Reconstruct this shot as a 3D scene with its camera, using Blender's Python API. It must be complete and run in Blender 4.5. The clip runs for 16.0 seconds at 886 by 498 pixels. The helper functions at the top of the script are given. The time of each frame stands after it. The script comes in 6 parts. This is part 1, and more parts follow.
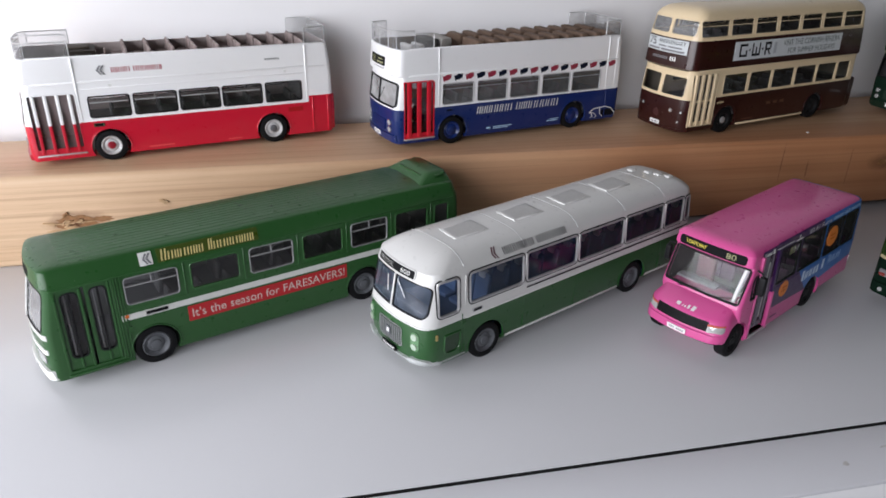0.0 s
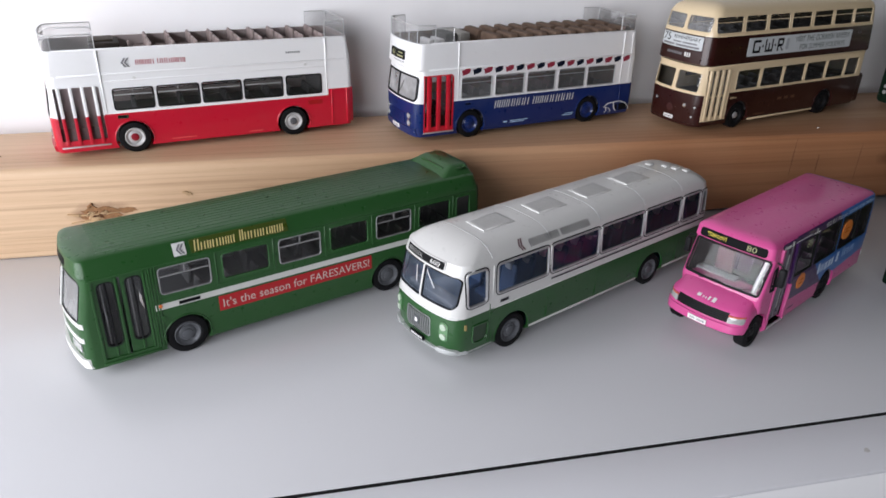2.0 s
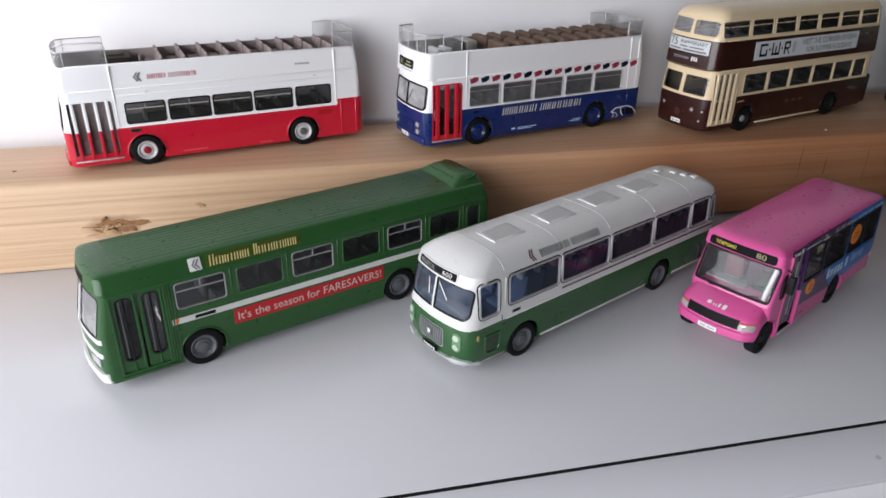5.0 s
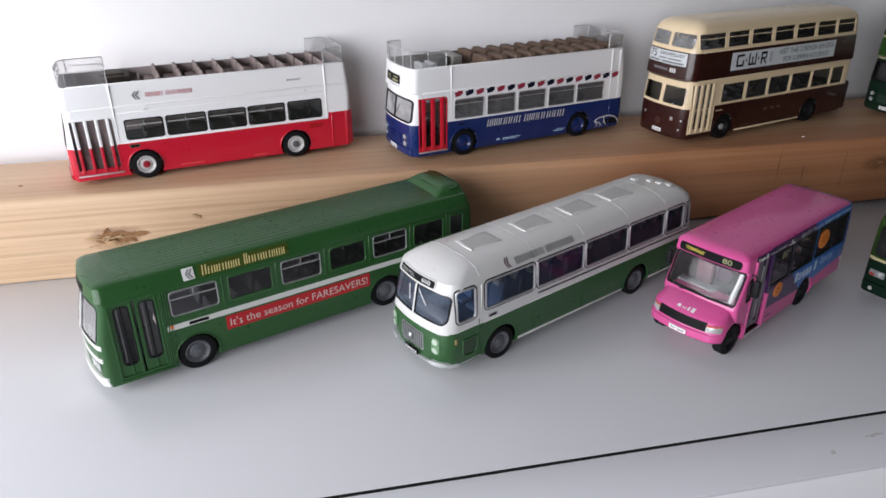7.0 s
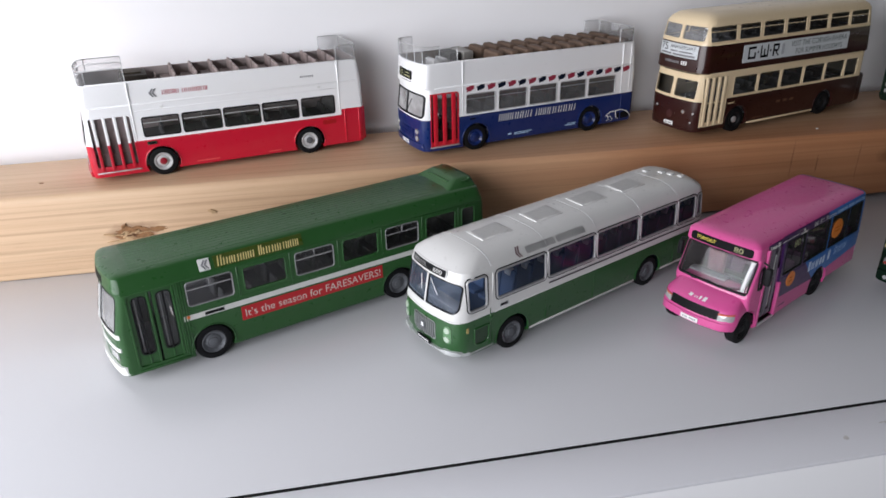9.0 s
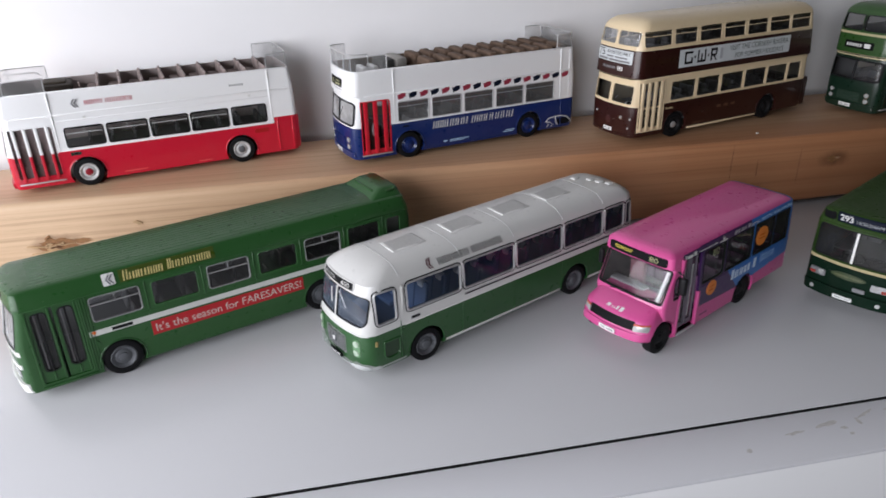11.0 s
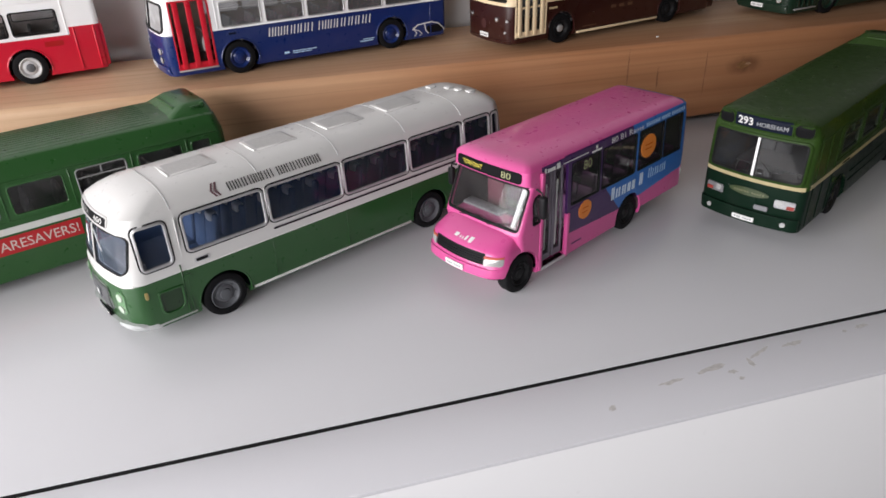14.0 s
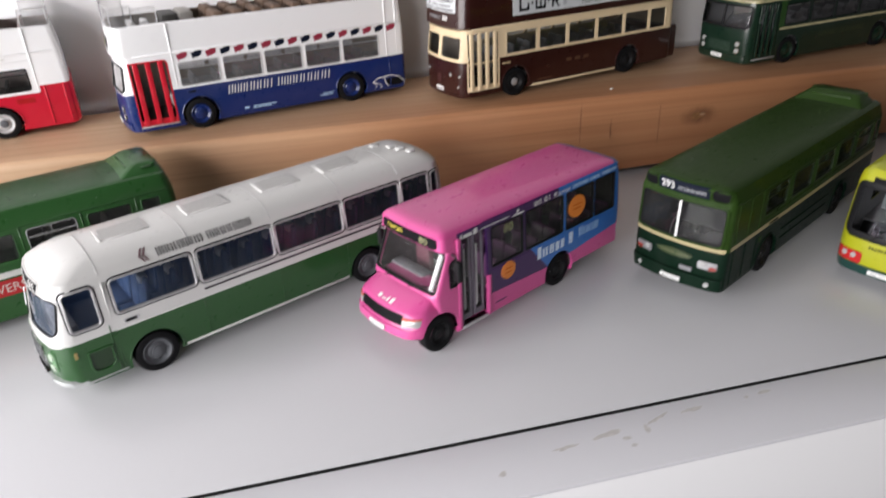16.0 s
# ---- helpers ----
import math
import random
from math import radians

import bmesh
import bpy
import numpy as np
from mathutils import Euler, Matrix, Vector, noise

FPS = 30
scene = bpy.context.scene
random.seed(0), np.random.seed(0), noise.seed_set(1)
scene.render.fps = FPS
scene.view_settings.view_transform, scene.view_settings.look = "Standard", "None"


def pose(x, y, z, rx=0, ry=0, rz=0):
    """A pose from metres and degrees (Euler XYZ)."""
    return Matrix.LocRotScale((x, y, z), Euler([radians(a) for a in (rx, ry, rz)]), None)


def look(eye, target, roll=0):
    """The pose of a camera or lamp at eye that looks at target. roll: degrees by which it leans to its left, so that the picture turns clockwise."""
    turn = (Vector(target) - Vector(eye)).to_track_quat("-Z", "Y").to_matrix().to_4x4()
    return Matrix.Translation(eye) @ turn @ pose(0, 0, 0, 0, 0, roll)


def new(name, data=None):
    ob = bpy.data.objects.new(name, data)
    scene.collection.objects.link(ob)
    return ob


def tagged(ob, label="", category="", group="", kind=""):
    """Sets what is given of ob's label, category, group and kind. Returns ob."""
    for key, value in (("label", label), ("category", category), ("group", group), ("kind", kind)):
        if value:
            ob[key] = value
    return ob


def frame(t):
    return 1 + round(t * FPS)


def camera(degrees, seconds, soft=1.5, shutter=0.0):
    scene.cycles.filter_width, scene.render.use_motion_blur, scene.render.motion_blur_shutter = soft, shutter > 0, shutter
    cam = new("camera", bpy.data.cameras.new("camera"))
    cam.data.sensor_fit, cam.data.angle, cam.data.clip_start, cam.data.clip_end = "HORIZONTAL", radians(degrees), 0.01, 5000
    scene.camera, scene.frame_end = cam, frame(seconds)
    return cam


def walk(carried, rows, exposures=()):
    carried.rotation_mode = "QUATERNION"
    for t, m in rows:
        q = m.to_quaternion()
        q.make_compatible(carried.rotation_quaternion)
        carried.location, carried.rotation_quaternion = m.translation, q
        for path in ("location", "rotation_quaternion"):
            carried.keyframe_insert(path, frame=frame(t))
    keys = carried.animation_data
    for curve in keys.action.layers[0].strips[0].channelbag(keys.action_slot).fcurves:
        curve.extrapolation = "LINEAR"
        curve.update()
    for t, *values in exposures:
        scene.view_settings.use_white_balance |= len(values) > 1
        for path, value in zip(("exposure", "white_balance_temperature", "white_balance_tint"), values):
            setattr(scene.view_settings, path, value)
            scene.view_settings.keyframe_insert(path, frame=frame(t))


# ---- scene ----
cam = camera(64.2, 16.0, soft=1.65, shutter=0.5)
# seconds, eye, target, roll
PATH = [
    (0, (-0.05625, -0.18711, 0.13333), (-0.03679, -0.09921, 0.08979), 1.22),
    (0.5, (-0.05896, -0.19032, 0.13683), (-0.04010, -0.10195, 0.09399), 0.91),
    (1, (-0.06345, -0.18734, 0.13639), (-0.04385, -0.09953, 0.09276), 0.96),
    (1.5, (-0.06605, -0.18469, 0.13349), (-0.04607, -0.09749, 0.08880), 1.57),
    (2, (-0.06784, -0.18862, 0.13419), (-0.04752, -0.10130, 0.08989), 1.68),
    (2.5, (-0.06774, -0.18963, 0.13305), (-0.04772, -0.10247, 0.08829), 1.40),
    (3, (-0.06864, -0.18810, 0.13583), (-0.04850, -0.10079, 0.09142), 1.21),
    (3.5, (-0.07011, -0.18655, 0.13636), (-0.05028, -0.09925, 0.09181), 0.82),
    (6, (-0.06892, -0.19292, 0.14380), (-0.04968, -0.10568, 0.09887), 0.73),
    (6.5, (-0.06559, -0.19687, 0.14587), (-0.04682, -0.10962, 0.10076), 0.13),
    (7, (-0.06232, -0.20038, 0.14670), (-0.04405, -0.11263, 0.10235), -0.08),
    (7.5, (-0.06114, -0.20314, 0.14734), (-0.04292, -0.11534, 0.10308), -0.12),
    (8, (-0.06359, -0.20675, 0.14623), (-0.04634, -0.11853, 0.10241), -0.57),
    (10.5, (-0.04365, -0.20174, 0.14099), (-0.02785, -0.11318, 0.09731), -1.24),
    (11, (-0.03215, -0.20613, 0.14464), (-0.01554, -0.11771, 0.10099), -1.42),
    (11.5, (-0.02405, -0.20707, 0.14311), (-0.00760, -0.11905, 0.09859), -1.23),
    (12, (-0.02328, -0.20012, 0.13834), (-0.00701, -0.11190, 0.09414), -0.61),
    (12.5, (-0.01518, -0.18965, 0.12928), (0.00210, -0.10298, 0.08248), -0.09),
    (13, (-0.00078, -0.18615, 0.12731), (0.01824, -0.10049, 0.07934), -1.35),
    (13.5, (0.01176, -0.17944, 0.11028), (0.03279, -0.09518, 0.06070), -1.46),
    (14, (0.01654, -0.17475, 0.11155), (0.03857, -0.09049, 0.06240), -1.90),
    (14.5, (0.01777, -0.17471, 0.10996), (0.03928, -0.09045, 0.06059), -1.85),
    (15, (0.02393, -0.17757, 0.10800), (0.04451, -0.09292, 0.05889), -2.22),
    (15.5, (0.03140, -0.17707, 0.11342), (0.05104, -0.09238, 0.06400), -2.37),
    (16, (0.04551, -0.18357, 0.12579), (0.06459, -0.09731, 0.07894), -2.56),
]
walk(cam, [(t, look(eye, target, roll)) for t, eye, target, roll in PATH], exposures=[(0.0, -0.2, 6420, 14), (11.2, -0.21, 6420, 14), (12.0, 0.0, 6500, 14), (13.0, 0.17, 6700, 15), (14.8, 0.24, 6800, 15), (15.5, 0.2, 6800, 15), (16.0, 0.42, 6800, 15)])

# ---- light: one overcast window to the left of the shelf, unseen room darkened round it ----
world = bpy.data.worlds.new("sky")
scene.world = world
world.use_nodes = True
sky = world.node_tree.nodes.new("ShaderNodeTexSky")
sky.sky_type = "NISHITA"
sky.sun_disc = False
sky.sun_elevation, sky.sun_rotation = radians(35), radians(250)
world.node_tree.nodes["Background"].inputs["Strength"].default_value = 0.05
world.node_tree.links.new(sky.outputs["Color"], world.node_tree.nodes["Background"].inputs["Color"])
WIN_Y, WIN_Z, WIN_X = (-0.80, 0.06), (0.02, 0.33), -0.325
lamp = new("window_daylight", bpy.data.lights.new("window_daylight", "AREA"))
lamp.data.shape, lamp.data.size, lamp.data.size_y = "RECTANGLE", WIN_Y[1] - WIN_Y[0], WIN_Z[1] - WIN_Z[0]
lamp.data.energy, lamp.data.color = 6.5, (0.93, 0.96, 1.0)
WIN_TURN = Matrix.Translation((WIN_X, sum(WIN_Y) / 2, 0)) @ Matrix.Rotation(radians(16), 4, "Z") @ Matrix.Translation((-WIN_X, -sum(WIN_Y) / 2, 0))
lamp.matrix_world = WIN_TURN @ look((WIN_X - 0.02, sum(WIN_Y) / 2, sum(WIN_Z) / 2), (0, sum(WIN_Y) / 2, sum(WIN_Z) / 2))

# ---- materials ----
def nodes_of(name):
    m = bpy.data.materials.new(name)
    m.use_nodes = True
    t = m.node_tree
    return m, t, t.nodes["Principled BSDF"]


def math_node(t, op, a, b=None, clamp=False):
    n = t.nodes.new("ShaderNodeMath")
    n.operation, n.use_clamp = op, clamp
    for slot, v in ((0, a), (1, b)):
        if v is None:
            continue
        if isinstance(v, (int, float)):
            n.inputs[slot].default_value = v
        else:
            t.links.new(v, n.inputs[slot])
    return n.outputs[0]


def mix_colour(t, fac, a, b):
    n = t.nodes.new("ShaderNodeMix")
    n.data_type = "RGBA"
    for slot, v in ((0, fac), (6, a), (7, b)):
        if isinstance(v, (int, float)):
            n.inputs[slot].default_value = v
        elif isinstance(v, tuple):
            n.inputs[slot].default_value = (*v, 1)
        else:
            t.links.new(v, n.inputs[slot])
    return n.outputs[2]


def grain(t, scale, detail=4.0, stretch=(1, 1, 1), rough=0.55, distortion=0.0):
    co = t.nodes.new("ShaderNodeTexCoord")
    mp = t.nodes.new("ShaderNodeMapping")
    mp.inputs["Scale"].default_value = stretch
    no = t.nodes.new("ShaderNodeTexNoise")
    no.inputs["Scale"].default_value, no.inputs["Detail"].default_value = scale, detail
    no.inputs["Roughness"].default_value, no.inputs["Distortion"].default_value = rough, distortion
    t.links.new(co.outputs["Object"], mp.inputs["Vector"])
    t.links.new(mp.outputs[0], no.inputs["Vector"])
    return no.outputs["Fac"]


def spread(t, value, low, high, a=0.0, b=1.0):
    n = t.nodes.new("ShaderNodeMapRange")
    n.inputs["From Min"].default_value, n.inputs["From Max"].default_value = low, high
    n.inputs["To Min"].default_value, n.inputs["To Max"].default_value = a, b
    t.links.new(value, n.inputs["Value"])
    return n.outputs[0]


def relief(t, bsdf, value, strength, distance):
    n = t.nodes.new("ShaderNodeBump")
    n.inputs["Strength"].default_value, n.inputs["Distance"].default_value = strength, distance
    t.links.new(value, n.inputs["Height"])
    t.links.new(n.outputs[0], bsdf.inputs["Normal"])


def colour_in(t, bsdf, v):
    if isinstance(v, tuple):
        bsdf.inputs["Base Color"].default_value = (*v, 1)
    else:
        t.links.new(v, bsdf.inputs["Base Color"])


def livery(name, base, rules=(), rough=0.32, wear=0.025, coat=0.42, spec=0.34):
    """Model paint: a base colour, and rules that paint over it. A rule gives x, y or z ranges in mm, or slants (a, b, c): a*x + b*z > c."""
    m, t, bsdf = nodes_of(name)
    co = t.nodes.new("ShaderNodeTexCoord")
    sep = t.nodes.new("ShaderNodeSeparateXYZ")
    t.links.new(co.outputs["Object"], sep.inputs[0])
    axis = {k: math_node(t, "MULTIPLY", sep.outputs[n], 1000.0) for n, k in enumerate("xyz")}
    col = base
    for colour, rule in rules:
        fac = None
        tests = []
        for k in "xyz":
            if k in rule:
                lo, hi = rule[k]
                if lo is not None:
                    tests.append(math_node(t, "GREATER_THAN", axis[k], lo))
                if hi is not None:
                    tests.append(math_node(t, "LESS_THAN", axis[k], hi))
        for a, b, c in rule.get("slants", ()):
            tests.append(math_node(t, "GREATER_THAN", math_node(t, "ADD", math_node(t, "MULTIPLY", axis["x"], a), math_node(t, "MULTIPLY", axis["z"], b)), c))
        for test in tests:
            fac = test if fac is None else math_node(t, "MULTIPLY", fac, test)
        col = mix_colour(t, fac, col, colour)
    dust = spread(t, grain(t, 160, 5), 0.5, 0.8, 0.0, wear * 0.5)
    col = mix_colour(t, dust, col, (0.55, 0.53, 0.50))
    speck = spread(t, grain(t, 1100, 2), 0.765, 0.80, 0.0, 0.5)
    col = mix_colour(t, speck, col, (0.6, 0.6, 0.58))
    colour_in(t, bsdf, col)
    t.links.new(spread(t, grain(t, 420, 3), 0.3, 0.7, rough - 0.06, rough + 0.08), bsdf.inputs["Roughness"])
    bsdf.inputs["Specular IOR Level"].default_value = spec
    bsdf.inputs["Coat Weight"].default_value, bsdf.inputs["Coat Roughness"].default_value = coat, 0.07
    relief(t, bsdf, grain(t, 700, 3), 0.06, 0.0003)
    return m


def plain(name, colour, rough=0.5, metal=0.0, vary=0.12, scale=300, bump=0.05, spec=0.3):
    m, t, bsdf = nodes_of(name)
    fac = spread(t, grain(t, scale, 4), 0.35, 0.7, 0.0, vary)
    colour_in(t, bsdf, mix_colour(t, fac, colour, tuple(c * 0.45 for c in colour)))
    bsdf.inputs["Roughness"].default_value, bsdf.inputs["Metallic"].default_value = rough, metal
    bsdf.inputs["Specular IOR Level"].default_value = spec
    relief(t, bsdf, grain(t, scale * 2.3, 3), bump, 0.0004)
    return m


def clear(name, tint=(0.75, 0.77, 0.78), ior=1.45, rough=0.04, haze=0.0, milky=(0.8, 0.8, 0.8)):
    """Thin moulded glazing: tinted see-through sheet with a gloss that rises at grazing angles."""
    m, t, bsdf = nodes_of(name)
    t.nodes.remove(bsdf)
    out = t.nodes["Material Output"]
    see, gloss = t.nodes.new("ShaderNodeBsdfTransparent"), t.nodes.new("ShaderNodeBsdfGlossy")
    see.inputs["Color"].default_value = (*tint, 1)
    gloss.inputs["Roughness"].default_value = rough
    fres, mix = t.nodes.new("ShaderNodeFresnel"), t.nodes.new("ShaderNodeMixShader")
    fres.inputs["IOR"].default_value = ior
    t.links.new(fres.outputs[0], mix.inputs[0])
    t.links.new(see.outputs[0], mix.inputs[1])
    t.links.new(gloss.outputs[0], mix.inputs[2])
    last = mix.outputs[0]
    # diffuse milk in the pane; on some windscreens it imitates pale reflections
    if haze:
        milk, blend = t.nodes.new("ShaderNodeBsdfDiffuse"), t.nodes.new("ShaderNodeMixShader")
        milk.inputs["Color"].default_value = (*milky, 1)
        t.links.new(spread(t, grain(t, 120, 4), 0.3, 0.8, haze * 0.5, haze * 1.6), blend.inputs[0])
        t.links.new(last, blend.inputs[1])
        t.links.new(milk.outputs[0], blend.inputs[2])
        last = blend.outputs[0]
    t.links.new(last, out.inputs["Surface"])
    return m


def pine(name):
    """Planed softwood: growth lines along x, broad pale and reddish streaks, fine pores."""
    m, t, bsdf = nodes_of(name)
    broad = grain(t, 1.0, 4, (2.0, 60, 85), 0.55, 0.7)
    lines = grain(t, 1.0, 5, (3.0, 230, 260), 0.62, 0.9)
    pores = grain(t, 1.0, 4, (60, 1500, 1500), 0.6)
    blotch = grain(t, 9.0, 3)
    co = t.nodes.new("ShaderNodeTexCoord")
    sep = t.nodes.new("ShaderNodeSeparateXYZ")
    t.links.new(co.outputs["Object"], sep.inputs[0])
    front_shade = spread(t, sep.outputs[1], 0.096, 0.122, 1.0, 0.45)  # painted shade: full darkening on the front face, fading to 0.45 on top
    # reddish tone grows to the right, held stronger on the front as painted shade
    heart = math_node(t, "MULTIPLY", spread(t, math_node(t, "ADD", sep.outputs[0], math_node(t, "MULTIPLY", grain(t, 6.0, 3), 0.12)), -0.07, 0.17), front_shade)
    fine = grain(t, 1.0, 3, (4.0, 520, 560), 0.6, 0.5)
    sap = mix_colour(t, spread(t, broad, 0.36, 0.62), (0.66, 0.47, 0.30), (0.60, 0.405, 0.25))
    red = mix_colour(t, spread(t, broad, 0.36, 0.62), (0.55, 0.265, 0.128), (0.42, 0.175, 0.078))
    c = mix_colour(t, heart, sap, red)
    # shade of the far right end, put into the wood colour
    c = mix_colour(t, math_node(t, "MULTIPLY", spread(t, sep.outputs[0], 0.06, 0.30, 0.0, 0.62), front_shade), c, (0.262, 0.110, 0.050))
    c = mix_colour(t, spread(t, lines, 0.50, 0.72, 0.0, 0.24), c, (0.32, 0.15, 0.064))
    c = mix_colour(t, spread(t, blotch, 0.5, 0.75, 0.0, 0.25), c, (0.64, 0.44, 0.27))
    c = mix_colour(t, spread(t, pores, 0.58, 0.72, 0.0, 0.22), c, (0.28, 0.15, 0.07))
    c = mix_colour(t, spread(t, fine, 0.54, 0.66, 0.0, 0.30), c, (0.22, 0.095, 0.04))
    for kx, kz, rx, rz in ((0.2295, 0.0240, 0.0085, 0.0040), (-0.1430, 0.0178, 0.0105, 0.0046)):
        du = math_node(t, "DIVIDE", math_node(t, "SUBTRACT", sep.outputs[0], kx), rx)
        dv = math_node(t, "DIVIDE", math_node(t, "SUBTRACT", sep.outputs[2], kz), rz)
        far = math_node(t, "SQRT", math_node(t, "ADD", math_node(t, "MULTIPLY", du, du), math_node(t, "MULTIPLY", dv, dv)))
        far = math_node(t, "ADD", far, math_node(t, "MULTIPLY", grain(t, 210, 4), 0.9))
        front = math_node(t, "LESS_THAN", sep.outputs[1], 0.0965)
        c = mix_colour(t, math_node(t, "MULTIPLY", spread(t, far, 1.7, 0.75, 0.0, 0.85), front), c, (0.135, 0.052, 0.022))
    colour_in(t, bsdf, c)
    t.links.new(spread(t, lines, 0.3, 0.7, 0.42, 0.58), bsdf.inputs["Roughness"])
    relief(t, bsdf, lines, 0.12, 0.0004)
    return m


def laminate(name, colour, rough, marks):
    """White coated board: faint cloudy dirt, small specks, soft sheen."""
    m, t, bsdf = nodes_of(name)
    cloud = spread(t, grain(t, 9.0, 5), 0.1, 0.9, 0.0, 0.18)
    speck = spread(t, grain(t, 210.0, 2), 0.755, 0.80, 0.0, 0.30 * marks)
    c = mix_colour(t, cloud, colour, tuple(v * 0.82 for v in colour))
    c = mix_colour(t, speck, c, (0.30, 0.27, 0.25))
    colour_in(t, bsdf, c)
    t.links.new(spread(t, grain(t, 26, 4), 0.0, 1.0, rough - 0.01, rough + 0.03), bsdf.inputs["Roughness"])
    relief(t, bsdf, grain(t, 900, 2), 0.03, 0.0002)
    return m


WALL = plain("wall_paint", (0.90, 0.89, 0.89), 0.75, vary=0.05, scale=14, bump=0.12)
# unseen walls and ceiling, set this dark only to hold back fill light
FILL_CUT = plain("fill_cut_dark", (0.05, 0.05, 0.05), 0.8, vary=0.05, scale=14)
CEILING = plain("ceiling_paint", (0.15, 0.15, 0.15), 0.85, vary=0.05, scale=9)
# unseen floor, made pale to bounce light up at the shelf's front panel
BOUNCE_FLOOR = plain("bounce_floor", (0.60, 0.56, 0.52), 0.95, vary=0.4, scale=160, bump=0.4)
BOARD = laminate("board_laminate", (0.60, 0.60, 0.615), 0.25, 0.5)
EDGING = laminate("edging_laminate", (0.68, 0.68, 0.705), 0.36, 0.8)
GAP = plain("joint_dark", (0.004, 0.004, 0.004), 1.0)
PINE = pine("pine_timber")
KNOT = plain("knot_wood", (0.30, 0.15, 0.065), 0.7, vary=0.7, scale=500, bump=0.5)
SPLINTER = plain("torn_wood", (0.54, 0.36, 0.20), 0.8, vary=0.35, scale=700, bump=0.5)
PANEL = laminate("panel_white", (0.95, 0.95, 0.955), 0.35, 0.2)
SCUFF = plain("scuff_dirt", (0.60, 0.58, 0.56), 0.8, vary=0.5, scale=900)
RUBBER = plain("tyre_rubber", (0.009, 0.009, 0.010), 0.6, vary=0.3, scale=500, bump=0.2, spec=0.12)
BLACK = plain("black_plastic", (0.012, 0.012, 0.013), 0.45, spec=0.15)
GREY_RIM = plain("grey_rim", (0.11, 0.115, 0.125), 0.45, 0.15)
DULL_SILVER = plain("dull_silver_frame", (0.34, 0.34, 0.34), 0.45, 0.4, vary=0.3)
SILVER = plain("silver_paint", (0.60, 0.60, 0.60), 0.42, 0.55, vary=0.25)
CHROME = plain("bright_metal", (0.78, 0.78, 0.78), 0.18, 1.0, vary=0.1)
LENS = plain("lamp_lens", (0.50, 0.50, 0.49), 0.16, 0.25, vary=0.25, scale=900)
RED_LENS = plain("red_lens", (0.45, 0.022, 0.022), 0.2)
AMBER = plain("amber_lens", (0.62, 0.14, 0.03), 0.2)
INSIDE = plain("inside_moulding", (0.24, 0.24, 0.245), 0.7)
WHITE = plain("white_print", (0.72, 0.72, 0.70), 0.4, vary=0.06)
PLATE_WHITE = plain("plate_white", (0.80, 0.80, 0.78), 0.4, vary=0.06)
INK = plain("black_print", (0.008, 0.008, 0.009), 0.6, spec=0.08)
NAVY_INK = plain("navy_print", (0.007, 0.010, 0.022), 0.5, spec=0.1)
GREY_INK = plain("grey_print", (0.22, 0.22, 0.23), 0.45)
GOLD_INK = plain("gold_print", (0.68, 0.56, 0.24), 0.45, vary=0.08)
YELLOW_INK = plain("yellow_print", (0.80, 0.66, 0.10), 0.4)
DULL_YELLOW = plain("dot_display", (0.34, 0.34, 0.18), 0.5)
CREAM_INK = plain("cream_paint", (0.78, 0.62, 0.36), 0.4, vary=0.08)
ORANGE_INK = plain("orange_print", (0.75, 0.23, 0.04), 0.45, vary=0.15, scale=120)
PALE_BLUE = plain("pale_blue_print", (0.45, 0.66, 0.85), 0.45)
GLASS = clear("clear_glazing", (0.90, 0.91, 0.915), 1.45, 0.05, 0.015, (0.7, 0.66, 0.6))
FRONT_GLASS = clear("windscreen_glazing", (0.88, 0.89, 0.90), 1.42, 0.05)
DIM_GLASS = clear("smoked_glazing", (0.80, 0.81, 0.82), 1.45, 0.05, 0.012)
HAZY_GLASS = clear("hazy_glazing", (0.82, 0.83, 0.84), 1.45, 0.06, 0.10)
DARK_GLASS = clear("dark_smoked_glazing", (0.58, 0.57, 0.55), 1.45, 0.05, 0.02)
SCREEN = clear("screen_glazing", (0.88, 0.88, 0.88), 1.45, 0.10, 0.16)
SEAT_BROWN = plain("tan_seat", (0.155, 0.10, 0.07), 0.75, vary=0.3)
SEAT_DARK = plain("brown_seat", (0.31, 0.245, 0.23), 0.7, vary=0.35)
SEAT_GREY = plain("grey_seat", (0.16, 0.16, 0.165), 0.7)
SEAT_BLUE = plain("blue_seat", (0.08, 0.135, 0.25), 0.6)
SEAT_MAUVE = plain("mauve_seat", (0.16, 0.06, 0.15), 0.6)
DECK = plain("deck_floor", (0.30, 0.27, 0.24), 0.7)

# ---- mesh helpers (shapes are drawn in mm) ----
MM = 0.001


def part(name, bm, material, parent, label="", smooth=40):
    me = bpy.data.meshes.new(name)
    bmesh.ops.recalc_face_normals(bm, faces=bm.faces[:])
    bm.transform(Matrix.Scale(MM, 4))
    bm.to_mesh(me)
    bm.free()
    return put_mesh(name, me, material, parent, label, smooth)


def put_mesh(name, me, material, parent, label="", smooth=40):
    index = [p.material_index for p in me.polygons]
    for m in material if isinstance(material, (list, tuple)) else (material,):
        me.materials.append(m)
    me.polygons.foreach_set("material_index", index)
    if smooth and len(me.polygons):
        me.polygons.foreach_set("use_smooth", [True] * len(me.polygons))
        me.set_sharp_from_angle(angle=radians(smooth))
    ob = new(name, me)
    ob.parent = parent
    if label:
        tagged(ob, label)
    return ob


